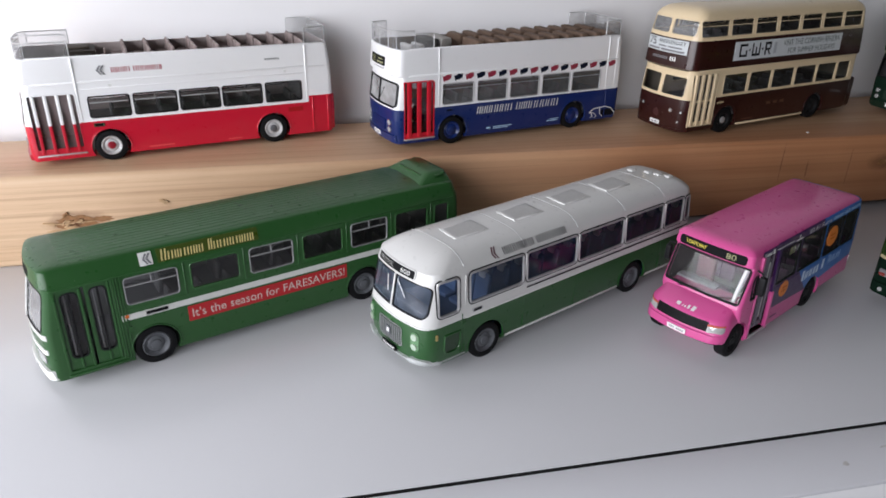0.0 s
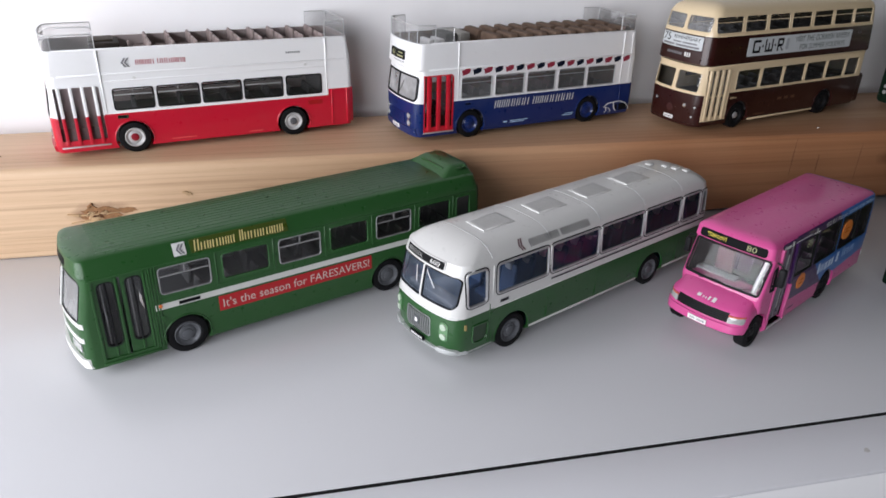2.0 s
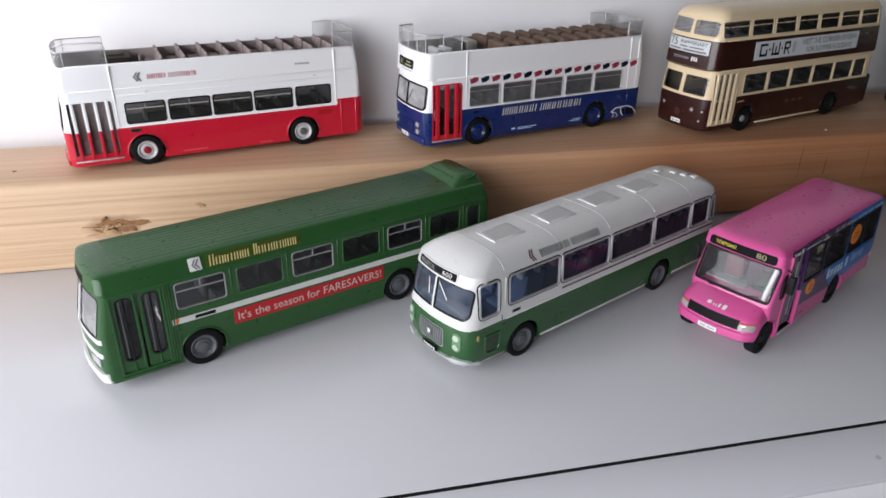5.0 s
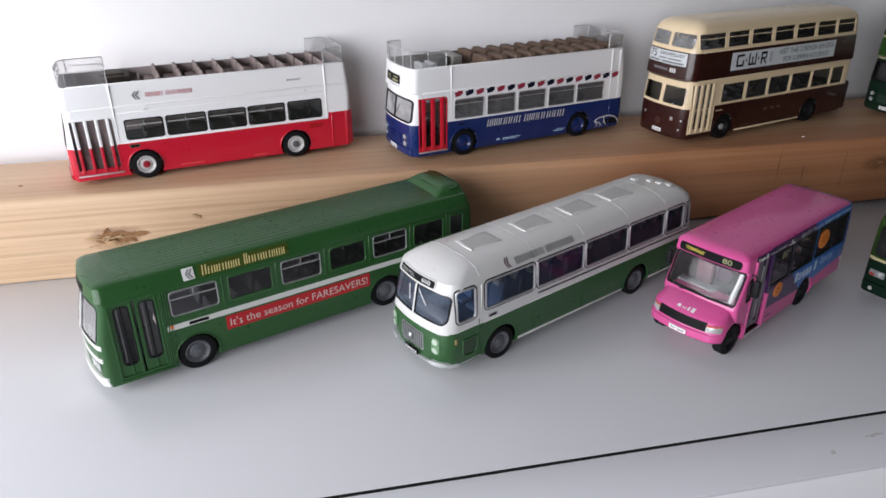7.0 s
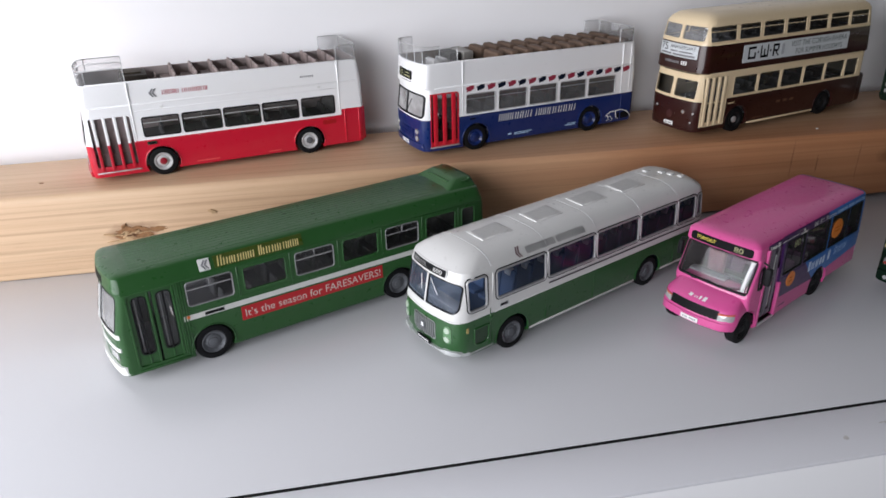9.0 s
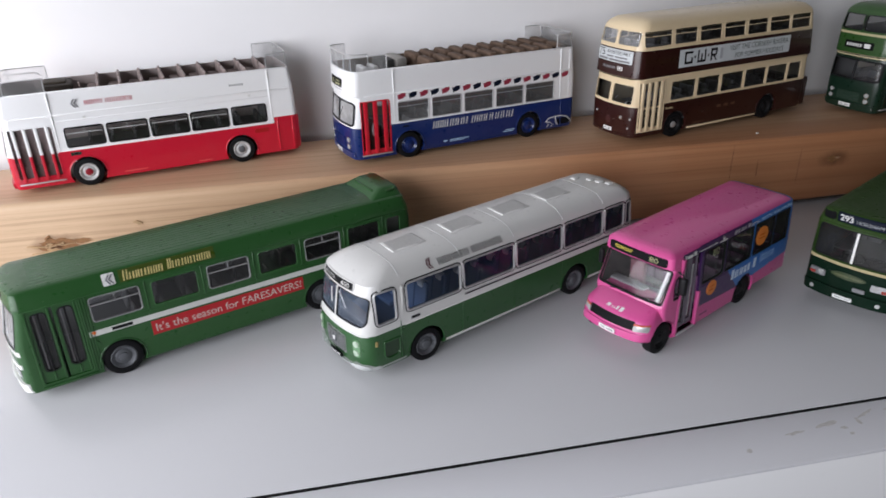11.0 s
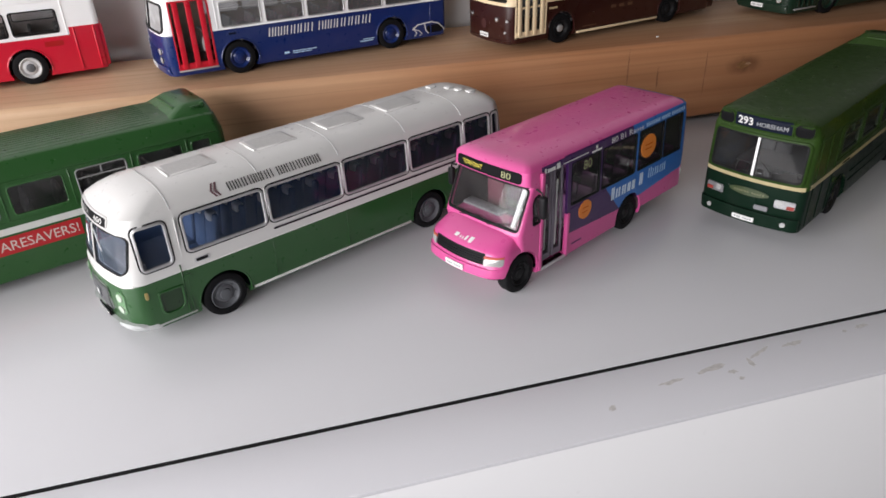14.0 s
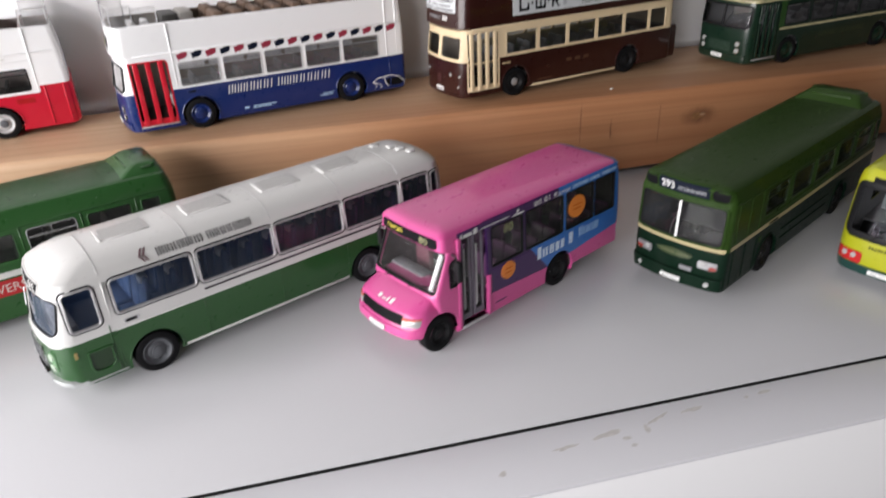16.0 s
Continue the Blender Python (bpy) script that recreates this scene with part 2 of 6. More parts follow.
def again(ob, m, parent=None):
    """Another object on the same mesh, at the local pose m in mm."""
    o = new(ob.name.split(".")[0], ob.data)
    o.parent = parent or ob.parent
    o.matrix_basis = Matrix.Translation(m.translation * MM) @ m.to_3x3().to_4x4()
    return o


def box(bm, x0, x1, y0, y1, z0, z1, bevel=0.0, seg=2):
    r = bmesh.ops.create_cube(bm, size=1.0, matrix=Matrix.Translation(((x0 + x1) / 2, (y0 + y1) / 2, (z0 + z1) / 2)) @ Matrix.Diagonal((x1 - x0, y1 - y0, z1 - z0, 1)))
    if bevel:
        edges = list({e for v in r["verts"] for e in v.link_edges})
        bmesh.ops.bevel(bm, geom=edges, offset=bevel, segments=seg, profile=0.5, affect="EDGES")
    return bm


def boxed(*a, **k):
    return box(bmesh.new(), *a, **k)


def lathe(profile, segs=32):
    """Turn (radius, y) points round the y axis."""
    bm = bmesh.new()
    rings = []
    for r, y in profile:
        if r < 1e-4:
            rings.append([bm.verts.new((0, y, 0))])
        else:
            rings.append([bm.verts.new((r * math.cos(a), y, r * math.sin(a))) for a in (2 * math.pi * k / segs for k in range(segs))])
    for a, b in zip(rings, rings[1:]):
        for k in range(segs):
            n = (k + 1) % segs
            if len(a) == 1 and len(b) == 1:
                continue
            if len(a) == 1:
                bm.faces.new((a[0], b[k], b[n]))
            elif len(b) == 1:
                bm.faces.new((a[k], a[n], b[0]))
            else:
                bm.faces.new((a[k], a[n], b[n], b[k]))
    return bm


def rounded(u0, u1, v0, v1, r, seg=4):
    """Outline of a rounded rectangle, anticlockwise; r may be four radii (low-left, low-right, up-right, up-left)."""
    rs = r if isinstance(r, tuple) else (r,) * 4
    out = []
    for (cu, cv, a0), rad in zip(((u0, v0, 180), (u1, v0, 270), (u1, v1, 0), (u0, v1, 90)), rs):
        ou, ov = cu + (rad if cu == u0 else -rad), cv + (rad if cv == v0 else -rad)
        for k in range(seg + 1):
            a = radians(a0 + 90 * k / seg)
            out.append((ou + rad * math.cos(a), ov + rad * math.sin(a)))
    return out


def dense(outline, step):
    out = []
    for (a, b), (c, d) in zip(outline, outline[1:] + outline[:1]):
        n = max(1, int(math.hypot(c - a, d - b) / step))
        out += [(a + (c - a) * k / n, b + (d - b) * k / n) for k in range(n)]
    return out


def sheet(surface, outline, lift, thick=0.25, step=3.0, rings=4):
    """A filled patch that follows a surface (u, v, lift) -> point, with an edge as thick as given."""
    bm = bmesh.new()
    pts = dense(outline, step)
    cu, cv = sum(p[0] for p in pts) / len(pts), sum(p[1] for p in pts) / len(pts)
    tops = []
    for k in range(rings):
        s = 1 - k / rings
        tops.append([bm.verts.new(surface(cu + (u - cu) * s, cv + (v - cv) * s, lift)) for u, v in pts])
    mid = bm.verts.new(surface(cu, cv, lift))
    low = [bm.verts.new(surface(u, v, lift - thick)) for u, v in pts]
    n = len(pts)
    for a, b in zip([low] + tops, tops):
        for k in range(n):
            bm.faces.new((a[k], a[(k + 1) % n], b[(k + 1) % n], b[k]))
    for k in range(n):
        bm.faces.new((tops[-1][k], tops[-1][(k + 1) % n], mid))
    return bm


def ring(surface, outer, inner, lift, thick=0.8, step=2.5):
    """A frame between two outlines with the same number of corner points, following a surface."""
    bm = bmesh.new()
    po, pi = [], []
    for k in range(len(outer)):
        a, b = outer[k], outer[(k + 1) % len(outer)]
        c, d = inner[k], inner[(k + 1) % len(inner)]
        n = max(1, int(math.hypot(b[0] - a[0], b[1] - a[1]) / step))
        for j in range(n):
            po.append((a[0] + (b[0] - a[0]) * j / n, a[1] + (b[1] - a[1]) * j / n))
            pi.append((c[0] + (d[0] - c[0]) * j / n, c[1] + (d[1] - c[1]) * j / n))
    rows = []
    for pts, h in ((po, lift - thick), (po, lift * 0.6), ([(a[0] * 0.8 + b[0] * 0.2, a[1] * 0.8 + b[1] * 0.2) for a, b in zip(po, pi)], lift),
                   ([(a[0] * 0.2 + b[0] * 0.8, a[1] * 0.2 + b[1] * 0.8) for a, b in zip(po, pi)], lift), (pi, lift * 0.6), (pi, lift - thick)):
        rows.append([bm.verts.new(surface(u, v, h)) for u, v in pts])
    n = len(po)
    for a, b in zip(rows, rows[1:] + rows[:1]):
        for k in range(n):
            bm.faces.new((a[k], a[(k + 1) % n], b[(k + 1) % n], b[k]))
    return bm


def window_on(parent, surface, u0, u1, v0, v1, r, frame_mat, glass, width=0.55, lift=0.22, name="window", bars=(), sink=0.25, bar_mat=None):
    """A glazed window: a raised rubber or metal frame and a pane set back in the opening; bars are (u0, v0, u1, v1) strips."""
    rs = r if isinstance(r, tuple) else (r,) * 4
    o = rounded(u0 - width / 2, u1 + width / 2, v0 - width / 2, v1 + width / 2, tuple(q + width / 2 for q in rs))
    i = rounded(u0 + width / 2, u1 - width / 2, v0 + width / 2, v1 - width / 2, tuple(max(0.15, q - width / 2) for q in rs))
    w = part(name, ring(surface, o, i, lift), frame_mat, parent)
    part("pane", sheet(surface, rounded(u0 - 0.02, u1 + 0.02, v0 - 0.02, v1 + 0.02, rs), -sink, 0.2), glass, w)
    for a, b, c, d in bars:
        part("bar", sheet(surface, rounded(a, c, b, d, 0.05, 1), lift * 0.8, 0.5, rings=1), bar_mat or frame_mat, w)
    return w


def tube(points, radius, segs=8, closed=False):
    bm = bmesh.new()
    pts = [Vector(p) for p in points]
    rings = []
    n = len(pts)
    for k, p in enumerate(pts):
        a = pts[(k - 1) % n] if (k or closed) else p
        b = pts[(k + 1) % n] if (k < n - 1 or closed) else p
        d = (b - a).normalized()
        side = d.cross(Vector((0, 0, 1)))
        side = side.normalized() if side.length > 1e-3 else Vector((1, 0, 0))
        up = side.cross(d).normalized()
        rings.append([bm.verts.new(p + radius * (math.cos(2 * math.pi * j / segs) * side + math.sin(2 * math.pi * j / segs) * up)) for j in range(segs)])
    pairs = list(zip(rings, rings[1:])) + ([(rings[-1], rings[0])] if closed else [])
    for a, b in pairs:
        for j in range(segs):
            bm.faces.new((a[j], a[(j + 1) % segs], b[(j + 1) % segs], b[j]))
    if not closed:
        bm.faces.new(rings[0])
        bm.faces.new(rings[-1])
    return bm


def evaluated(ob):
    return bpy.data.meshes.new_from_object(ob.evaluated_get(bpy.context.evaluated_depsgraph_get()))


def words(text, surface, u0, u1, v0, v1, material, parent, lift=0.10, shear=0.0, name="lettering", bold=0.0, label=""):
    """Printed words with the built-in font, fitted to u0..u1, v0..v1 of a surface."""
    cu = bpy.data.curves.new("words", "FONT")
    cu.body, cu.extrude, cu.offset, cu.shear, cu.resolution_u = text, 0.0, bold, shear, 3
    ob = new("words", cu)
    me = evaluated(ob)
    bpy.data.objects.remove(ob)
    bm = bmesh.new()
    bm.from_mesh(me)
    lo = [min(v.co[i] for v in bm.verts) for i in (0, 1)]
    hi = [max(v.co[i] for v in bm.verts) for i in (0, 1)]
    for v in bm.verts:
        u = u0 + (u1 - u0) * (v.co[0] - lo[0]) / (hi[0] - lo[0])
        w = v0 + (v1 - v0) * (v.co[1] - lo[1]) / (hi[1] - lo[1])
        v.co = surface(u, w, lift)
    return part(name, bm, material, parent, label, smooth=0)


def strips(quads, surface, material, parent, lift=0.10, name="lettering", label="", thick=0.06):
    """Plain printed bars: (u0, u1, v0, v1) each, together one print."""
    bm = bmesh.new()
    for u0, u1, v0, v1 in quads:
        n = max(1, int(abs(u1 - u0) / 3))
        lo = [bm.verts.new(surface(u0 + (u1 - u0) * k / n, v0, lift)) for k in range(n + 1)]
        hi = [bm.verts.new(surface(u0 + (u1 - u0) * k / n, v1, lift)) for k in range(n + 1)]
        for k in range(n):
            bm.faces.new((lo[k], lo[k + 1], hi[k + 1], hi[k]))
    return tagged(part(name, bm, material, parent, label, smooth=0), kind="stuff")


def bars_for(counts, u0, u1, v0, v1, fill=0.66):
    """Plain boxes the size of a printed name: counts are boxes per group."""
    total = sum(counts) + 0.8 * (len(counts) - 1)
    pitch = (u1 - u0) / total
    out, u = [], u0
    for c in counts:
        for k in range(c):
            out.append((u + k * pitch, u + (k + fill) * pitch, v0, v1))
        u += (c + 0.8) * pitch
    return out


def name_marks(words_long, surface, u0, u1, v0, v1, material, parent, lift=0.10, label="", stroke=0.17, low=1.0, shear=0.0, seed=1):
    """A company name as plain upright bars, single thick or paired thin ones, grouped as its words. low: height of all but the first of each group."""
    rng = random.Random(seed)
    cells = []
    for g, count in enumerate(words_long):
        if g:
            cells.append((0.6, None))
        cells += [(rng.choice((0.85, 0.95, 1.05, 1.15)), k) for k in range(count)]
    pitch = (u1 - u0) / sum(c[0] for c in cells)
    h, out, u = v1 - v0, [], u0
    t = stroke * h
    for wide, k in cells:
        a, b = u, u + wide * pitch * 0.72
        u += wide * pitch
        if k is None:
            continue
        top = v1 if k == 0 else v0 + h * low
        out.append((a, a + t * 1.15, v0, top))
        out.append((b - t * 1.15, b, v0, top))
    return strips(out, lambda p, q, l: surface(p + shear * (q - v0), q, l), material, parent, lift, label=label)


def carve(solid, cutter, hollow=False):
    """The solid less the cutter, as a mesh in mm; a hollow one keeps the normals of its cavity."""
    obs = []
    for bm in (solid, cutter):
        me = bpy.data.meshes.new("carving")
        if bm is cutter or not hollow:
            bmesh.ops.recalc_face_normals(bm, faces=bm.faces[:])
        bm.to_mesh(me)
        bm.free()
        me.materials.append(WALL)
        me.materials.append(INSIDE)
        obs.append(new("carving", me))
    mod = obs[0].modifiers.new("carve", "BOOLEAN")
    mod.operation, mod.object, mod.solver = "DIFFERENCE", obs[1], "EXACT"
    me = evaluated(obs[0])
    for ob in obs:
        bpy.data.objects.remove(ob)
    index = [p.material_index for p in me.polygons]
    me.materials.clear()
    me.polygons.foreach_set("material_index", index)
    return me


def prism(bm, outline, axis, a, b):
    """A closed prism over an outline: axis 'y' takes (x, z), axis 'x' takes (y, z)."""
    def at(p, d):
        return (p[0], d, p[1]) if axis == "y" else (d, p[0], p[1])
    lo, hi = [bm.verts.new(at(p, a)) for p in outline], [bm.verts.new(at(p, b)) for p in outline]
    n = len(outline)
    for k in range(n):
        bm.faces.new((lo[k], lo[(k + 1) % n], hi[(k + 1) % n], hi[k]))
    bm.faces.new(lo)
    bm.faces.new(hi)


# ---- the model bus: a hollow body with real openings ----
class Shape:
    """Plan and profile of a bus body in mm: x runs from the nose (-) to the tail (+) with 0 at the front axle, y from the kerb side in, z up."""

    def __init__(self, x0, x1, width, profile, bow=1.0, nose=2.5, tail=2.5, tail_bow=0.5):
        self.x0, self.x1, self.w, self.profile = x0, x1, width, profile
        self.bow, self.nose, self.tail, self.tail_bow = bow, nose, tail, tail_bow

    def insets(self, z):
        p = self.profile
        if z <= p[0][0]:
            return p[0][1:]
        for a, b in zip(p, p[1:]):
            if z <= b[0]:
                s = (z - a[0]) / max(1e-6, b[0] - a[0])
                return tuple(a[k] + (b[k] - a[k]) * s for k in (1, 2, 3))
        return p[-1][1:]

    def round_off(self, y, r):
        d = max(0.0, abs(y - self.w / 2) - (self.w / 2 - r))
        return r - math.sqrt(max(0.0, r * r - d * d))

    def plan(self, inset=0.0):
        ys = [self.w / 2 * (1 - math.cos(math.pi * k / 28)) for k in range(29)]
        half = self.w / 2
        front = [(self.x0 + self.bow * ((y - half) / half) ** 2 + self.round_off(y, self.nose), y) for y in ys]
        rear = [(self.x1 - self.tail_bow * ((y - half) / half) ** 2 - self.round_off(y, self.tail), y) for y in ys]
        fx, rx = front[0][0], rear[0][0]
        far = [(fx + (rx - fx) * k / 8, self.w) for k in range(1, 8)]
        near = [(rx + (fx - rx) * k / 8, 0.0) for k in range(1, 8)]
        return front + far + rear[::-1] + near

    def at(self, x, y, z, extra=0.0):
        s, f, r = (v + extra for v in self.insets(z))
        n = (x - self.x0) / (self.x1 - self.x0)
        return (x + f * (1 - n) - r * n, s + y * (self.w - 2 * s) / self.w, z)

    def tuck(self, x):
        """How far the plan has rounded off towards nose or tail at x."""
        half = self.w / 2
        for k in range(161):
            y = half * k / 160
            b = ((y - half) / half) ** 2
            if self.x0 + self.bow * b + self.round_off(y, self.nose) <= x <= self.x1 - self.tail_bow * b - self.round_off(y, self.tail):
                return y
        return half

    def side(self, u, v, lift=0.0):
        s, f, r = self.insets(v)
        n = (u - self.x0) / (self.x1 - self.x0)
        return Vector((u, s + self.tuck(u - f * (1 - n) + r * n) * (self.w - 2 * s) / self.w - lift, v))

    def far_side(self, u, v, lift=0.0):
        q = self.side(u, v, lift)
        return Vector((u, self.w - q.y, v))

    def front(self, u, v, lift=0.0):
        s, f, _ = self.insets(v)
        y = min(max((u - s) * self.w / (self.w - 2 * s), 0.0), self.w)
        half = self.w / 2
        return Vector((self.x0 + f + self.bow * ((y - half) / half) ** 2 + self.round_off(y, self.nose) - lift, u, v))

    def roof(self, u, v, lift=0.0):
        """u along x, v across y, on the cap."""
        best = self.profile[-1][0]
        for a, b in zip(self.profile, self.profile[1:]):
            d = min(v, self.w - v)
            if b[1] >= d >= a[1] and b[1] > a[1]:
                best = a[0] + (b[0] - a[0]) * (d - a[1]) / (b[1] - a[1])
        return Vector((u, v, best + lift))

    def closed(self, bm, z_low, extra=0.0, drop=0.0, mat=0, z_high=None):
        plan = self.plan()
        zs = [z_low] + [p[0] for p in self.profile if p[0] > z_low + 0.01]
        if z_high is not None:
            zs = [z for z in zs if z < z_high - 0.01] + [z_high]
        rows = []
        for z in zs:
            rows.append([bm.verts.new(Vector(self.at(x, y, z, extra)) - Vector((0, 0, drop if z > z_low else 0))) for x, y in plan])
        n = len(plan)
        faces = []
        for a, b in zip(rows, rows[1:]):
            for k in range(n):
                faces.append(bm.faces.new((a[k], a[(k + 1) % n], b[(k + 1) % n], b[k])))
        faces.append(bm.faces.new(rows[0][::-1]))
        faces.append(bm.faces.new(rows[-1]))
        for fc in faces:
            fc.material_index = mat


def hollow_body(shape, side_holes, front_holes, arches, deck=None, doors=(), near_holes=(), wall=0.8, low=None):
    """Body shell with its openings cut through. deck: (floor z, rim z) of an open top; a closed inner room below it."""
    z_low = low if low is not None else shape.profile[0][0]
    solid = bmesh.new()
    shape.closed(solid, z_low)
    inner = bmesh.new()
    if deck:
        shape.closed(inner, z_low + 1.2, wall, 0.0, 1, deck[0] - 1.6)
        plan = shape.plan()
        rows = [[inner.verts.new(Vector(shape.at(x, y, min(z, deck[1]), wall)[:2] + (z,))) for x, y in plan] for z in (deck[0], deck[1] + 6)]
        n = len(plan)
        for k in range(n):
            inner.faces.new((rows[0][k], rows[0][(k + 1) % n], rows[1][(k + 1) % n], rows[1][k])).material_index = 1
        inner.faces.new(rows[0][::-1]).material_index = 1
        inner.faces.new(rows[1])
    else:
        shape.closed(inner, z_low + 1.2, wall, wall, 1)
    me = carve(solid, inner)
    solid = bmesh.new()
    solid.from_mesh(me)
    cut = bmesh.new()
    for u0, u1, v0, v1, r in side_holes:
        prism(cut, rounded(u0, u1, v0, v1, r), "y", -4, shape.w + 4)
    for u0, u1, v0, v1, r in list(doors) + list(near_holes):
        prism(cut, rounded(u0, u1, v0, v1, r), "y", -4, 4)
    for x, z, r in arches:
        ring_pts = [(x + r * math.cos(radians(a)), z + r * math.sin(radians(a))) for a in range(0, 360, 12)]
        prism(cut, ring_pts, "y", -4, 5.5)
        prism(cut, ring_pts, "y", shape.w - 5.5, shape.w + 4)
    me = carve(solid, cut, True)
    if front_holes:
        solid, cut = bmesh.new(), bmesh.new()
        solid.from_mesh(me)
        for u0, u1, v0, v1, r in front_holes:
            prism(cut, rounded(u0, u1, v0, v1, r), "x", shape.x0 - 4, shape.x0 + shape.bow + 5)
        me = carve(solid, cut, True)
    me.transform(Matrix.Scale(MM, 4))
    return me


def wheel_set(bus, axles, r, y_near, y_far, rim_mat, hub_mat, rim=0.62, rear_hub=None):
    """Tyres with rims and hubs at each end of the axles."""
    tyre = lathe([(r * rim, 0.5), (r * (rim + 0.06), 0.05), (r * 0.93, 0.0), (r * 0.985, 0.25), (r, 0.6), (r, 3.2), (r * 0.97, 3.6), (r * 0.5, 3.6)], 40)
    for x in axles:
        for y, turn in ((y_near, 0), (y_far, 180)):
            first = tyre is not None
            if first:
                t0 = part("wheel", tyre, RUBBER, bus, "black rubber tyre on a moulded rim")
                t0.location = (x * MM, y * MM, r * MM)
                rim_bm = lathe([(r * (rim + 0.01), 0.25), (r * (rim - 0.03), 0.1), (r * (rim - 0.10), 0.55), (r * 0.42, 0.95), (r * 0.36, 0.6), (r * 0.30, 0.55), (0, 0.6)], 32)
                for k in range(8):
                    a = 2 * math.pi * k / 8
                    bmesh.ops.create_cone(rim_bm, cap_ends=True, segments=6, radius1=r * 0.035, radius2=r * 0.03, depth=0.3,
                                          matrix=Matrix.Translation((r * 0.45 * math.cos(a), 0.62, r * 0.45 * math.sin(a))) @ Matrix.Rotation(radians(90), 4, "X"))
                r0 = part("rim", rim_bm, rim_mat, t0)
                h0 = part("hub", lathe([(r * 0.26, 0.62), (r * 0.24, 0.18), (r * 0.15, 0.02), (0, 0.0)], 20), hub_mat, t0)
                tyre = None
            else:
                w = again(t0, pose(x, y, r, 0, 0, turn), bus)
                tagged(w, "black rubber tyre on a moulded rim")
                again(r0, Matrix.Identity(4), w)
                if x and rear_hub:
                    part("hub", lathe([(r * 0.26, 0.62), (r * 0.24, 0.0), (r * 0.15, -0.15), (0, -0.2)], 20), rear_hub, w)
                else:
                    again(h0, Matrix.Identity(4), w)


def seat_mesh(width, back=7.0, cushion=4.6, lean=0.14, pad=0.7, bench=False):
    bm = box(bmesh.new(), 0, cushion, 0, width, 3.2, 4.8, 0.5)
    for a, b in ((0, width),) if bench else ((0, width * 0.485), (width * 0.515, width)):
        box(bm, cushion - pad, cushion + pad, a, b, 3.6, 3.6 + back, min(0.9, pad * 0.75), 3)
    box(bm, 1.2, cushion, width * 0.4, width * 0.6, 0, 3.3)
    for v in bm.verts:
        if v.co.z > 4.9:
            v.co.x += lean * (v.co.z - 4.9)
    return bm


def seats(bus, xs, ys, floor, width, mat, back=7.0, label="", cover=None, lean=0.14, pad=0.7, bench=False):
    first = None
    for x in xs:
        for y in ys:
            if first is None:
                first = part("seat", seat_mesh(width, back, 4.6, lean, pad, bench), mat, bus, label)
                first.location = (x * MM, y * MM, floor * MM)
                if cover:
                    top = 3.6 + back
                    lean = 0.14 * (top - 4.9)
                    c0 = part("headrest_cover", boxed(4.6 - 1.1 + lean * 0.75, 4.6 + 1.0 + lean, width * 0.13, width * 0.36, top - 2.2, top + 0.4, 0.7, 3), cover, first, "white headrest cover")
                    c1 = again(c0, pose(0, width * 0.48, 0), first)
            else:
                s = again(first, pose(x, y, floor), bus)
                if label:
                    tagged(s, label)
                if cover:
                    again(c0, Matrix.Identity(4), s)
                    again(c0, pose(0, width * 0.48, 0), s)


def floor_pan(bus, shape, x0, x1, z, mat):
    """The moulded floor over the wheel boxes."""
    part("floor_pan", boxed(x0, x1, 1.2, shape.w - 1.2, z - 0.5, z), mat, bus)


def arch_lip(shape, bus, x, z, r, material):
    pts = [(x + r * math.cos(radians(a)), -0.12 + shape.insets(z)[0], z + r * math.sin(radians(a))) for a in range(-12, 193, 8)]
    part("arch_lip", tube(pts, 0.28, 6), material, bus)


def disc(surface, u, v, ru, rv=None, lift=0.3, thick=0.6, n=20):
    rv = rv or ru
    return sheet(surface, [(u + ru * math.cos(2 * math.pi * k / n), v + rv * math.sin(2 * math.pi * k / n)) for k in range(n)], lift, thick, step=99, rings=2)


def patch(surface, u0, u1, v0, v1, r, lift, thick=0.3, step=3.0):
    if u1 - u0 > 5 * (v1 - v0) or v1 - v0 > 5 * (u1 - u0):
        return strip(surface, u0, u1, v0, v1, lift, thick)
    wide = max(u1 - u0, v1 - v0) > 8
    return sheet(surface, rounded(u0, u1, v0, v1, r, 3), lift, thick, 1.5 if wide else step, 5 if wide else 2)


def strip(surface, u0, u1, v0, v1, lift, thick):
    """A long raised strip with square ends that bends with its surface."""
    bm = bmesh.new()
    along_u = u1 - u0 > v1 - v0
    n = max(2, int(max(u1 - u0, v1 - v0) / 1.2))
    rows = []
    for k in range(n + 1):
        f = k / n
        ends = [(u0 + (u1 - u0) * f, v) for v in (v0, v1)] if along_u else [(u, v0 + (v1 - v0) * f) for u in (u0, u1)]
        rows.append([bm.verts.new(surface(*ends[i], d)) for i, d in ((0, lift - thick), (0, lift), (1, lift), (1, lift - thick))])
    for a, b in zip(rows, rows[1:]):
        for i in range(3):
            bm.faces.new((a[i], b[i], b[i + 1], a[i + 1]))
    bm.faces.new(rows[0])
    bm.faces.new(rows[-1])
    return bm


def bus_at(label, x, y, z, yaw, category="model bus"):
    """The empty of a model bus: its origin is the ground under the front axle at the kerb-side wheel."""
    e = new("model_bus")
    e.empty_display_size = 0.02
    e.matrix_basis = pose(x * MM, y * MM, z * MM, 0, 0, yaw) @ Matrix.Translation((0, -0.5 * MM, 0))
    return tagged(e, label, category, "model buses on display")


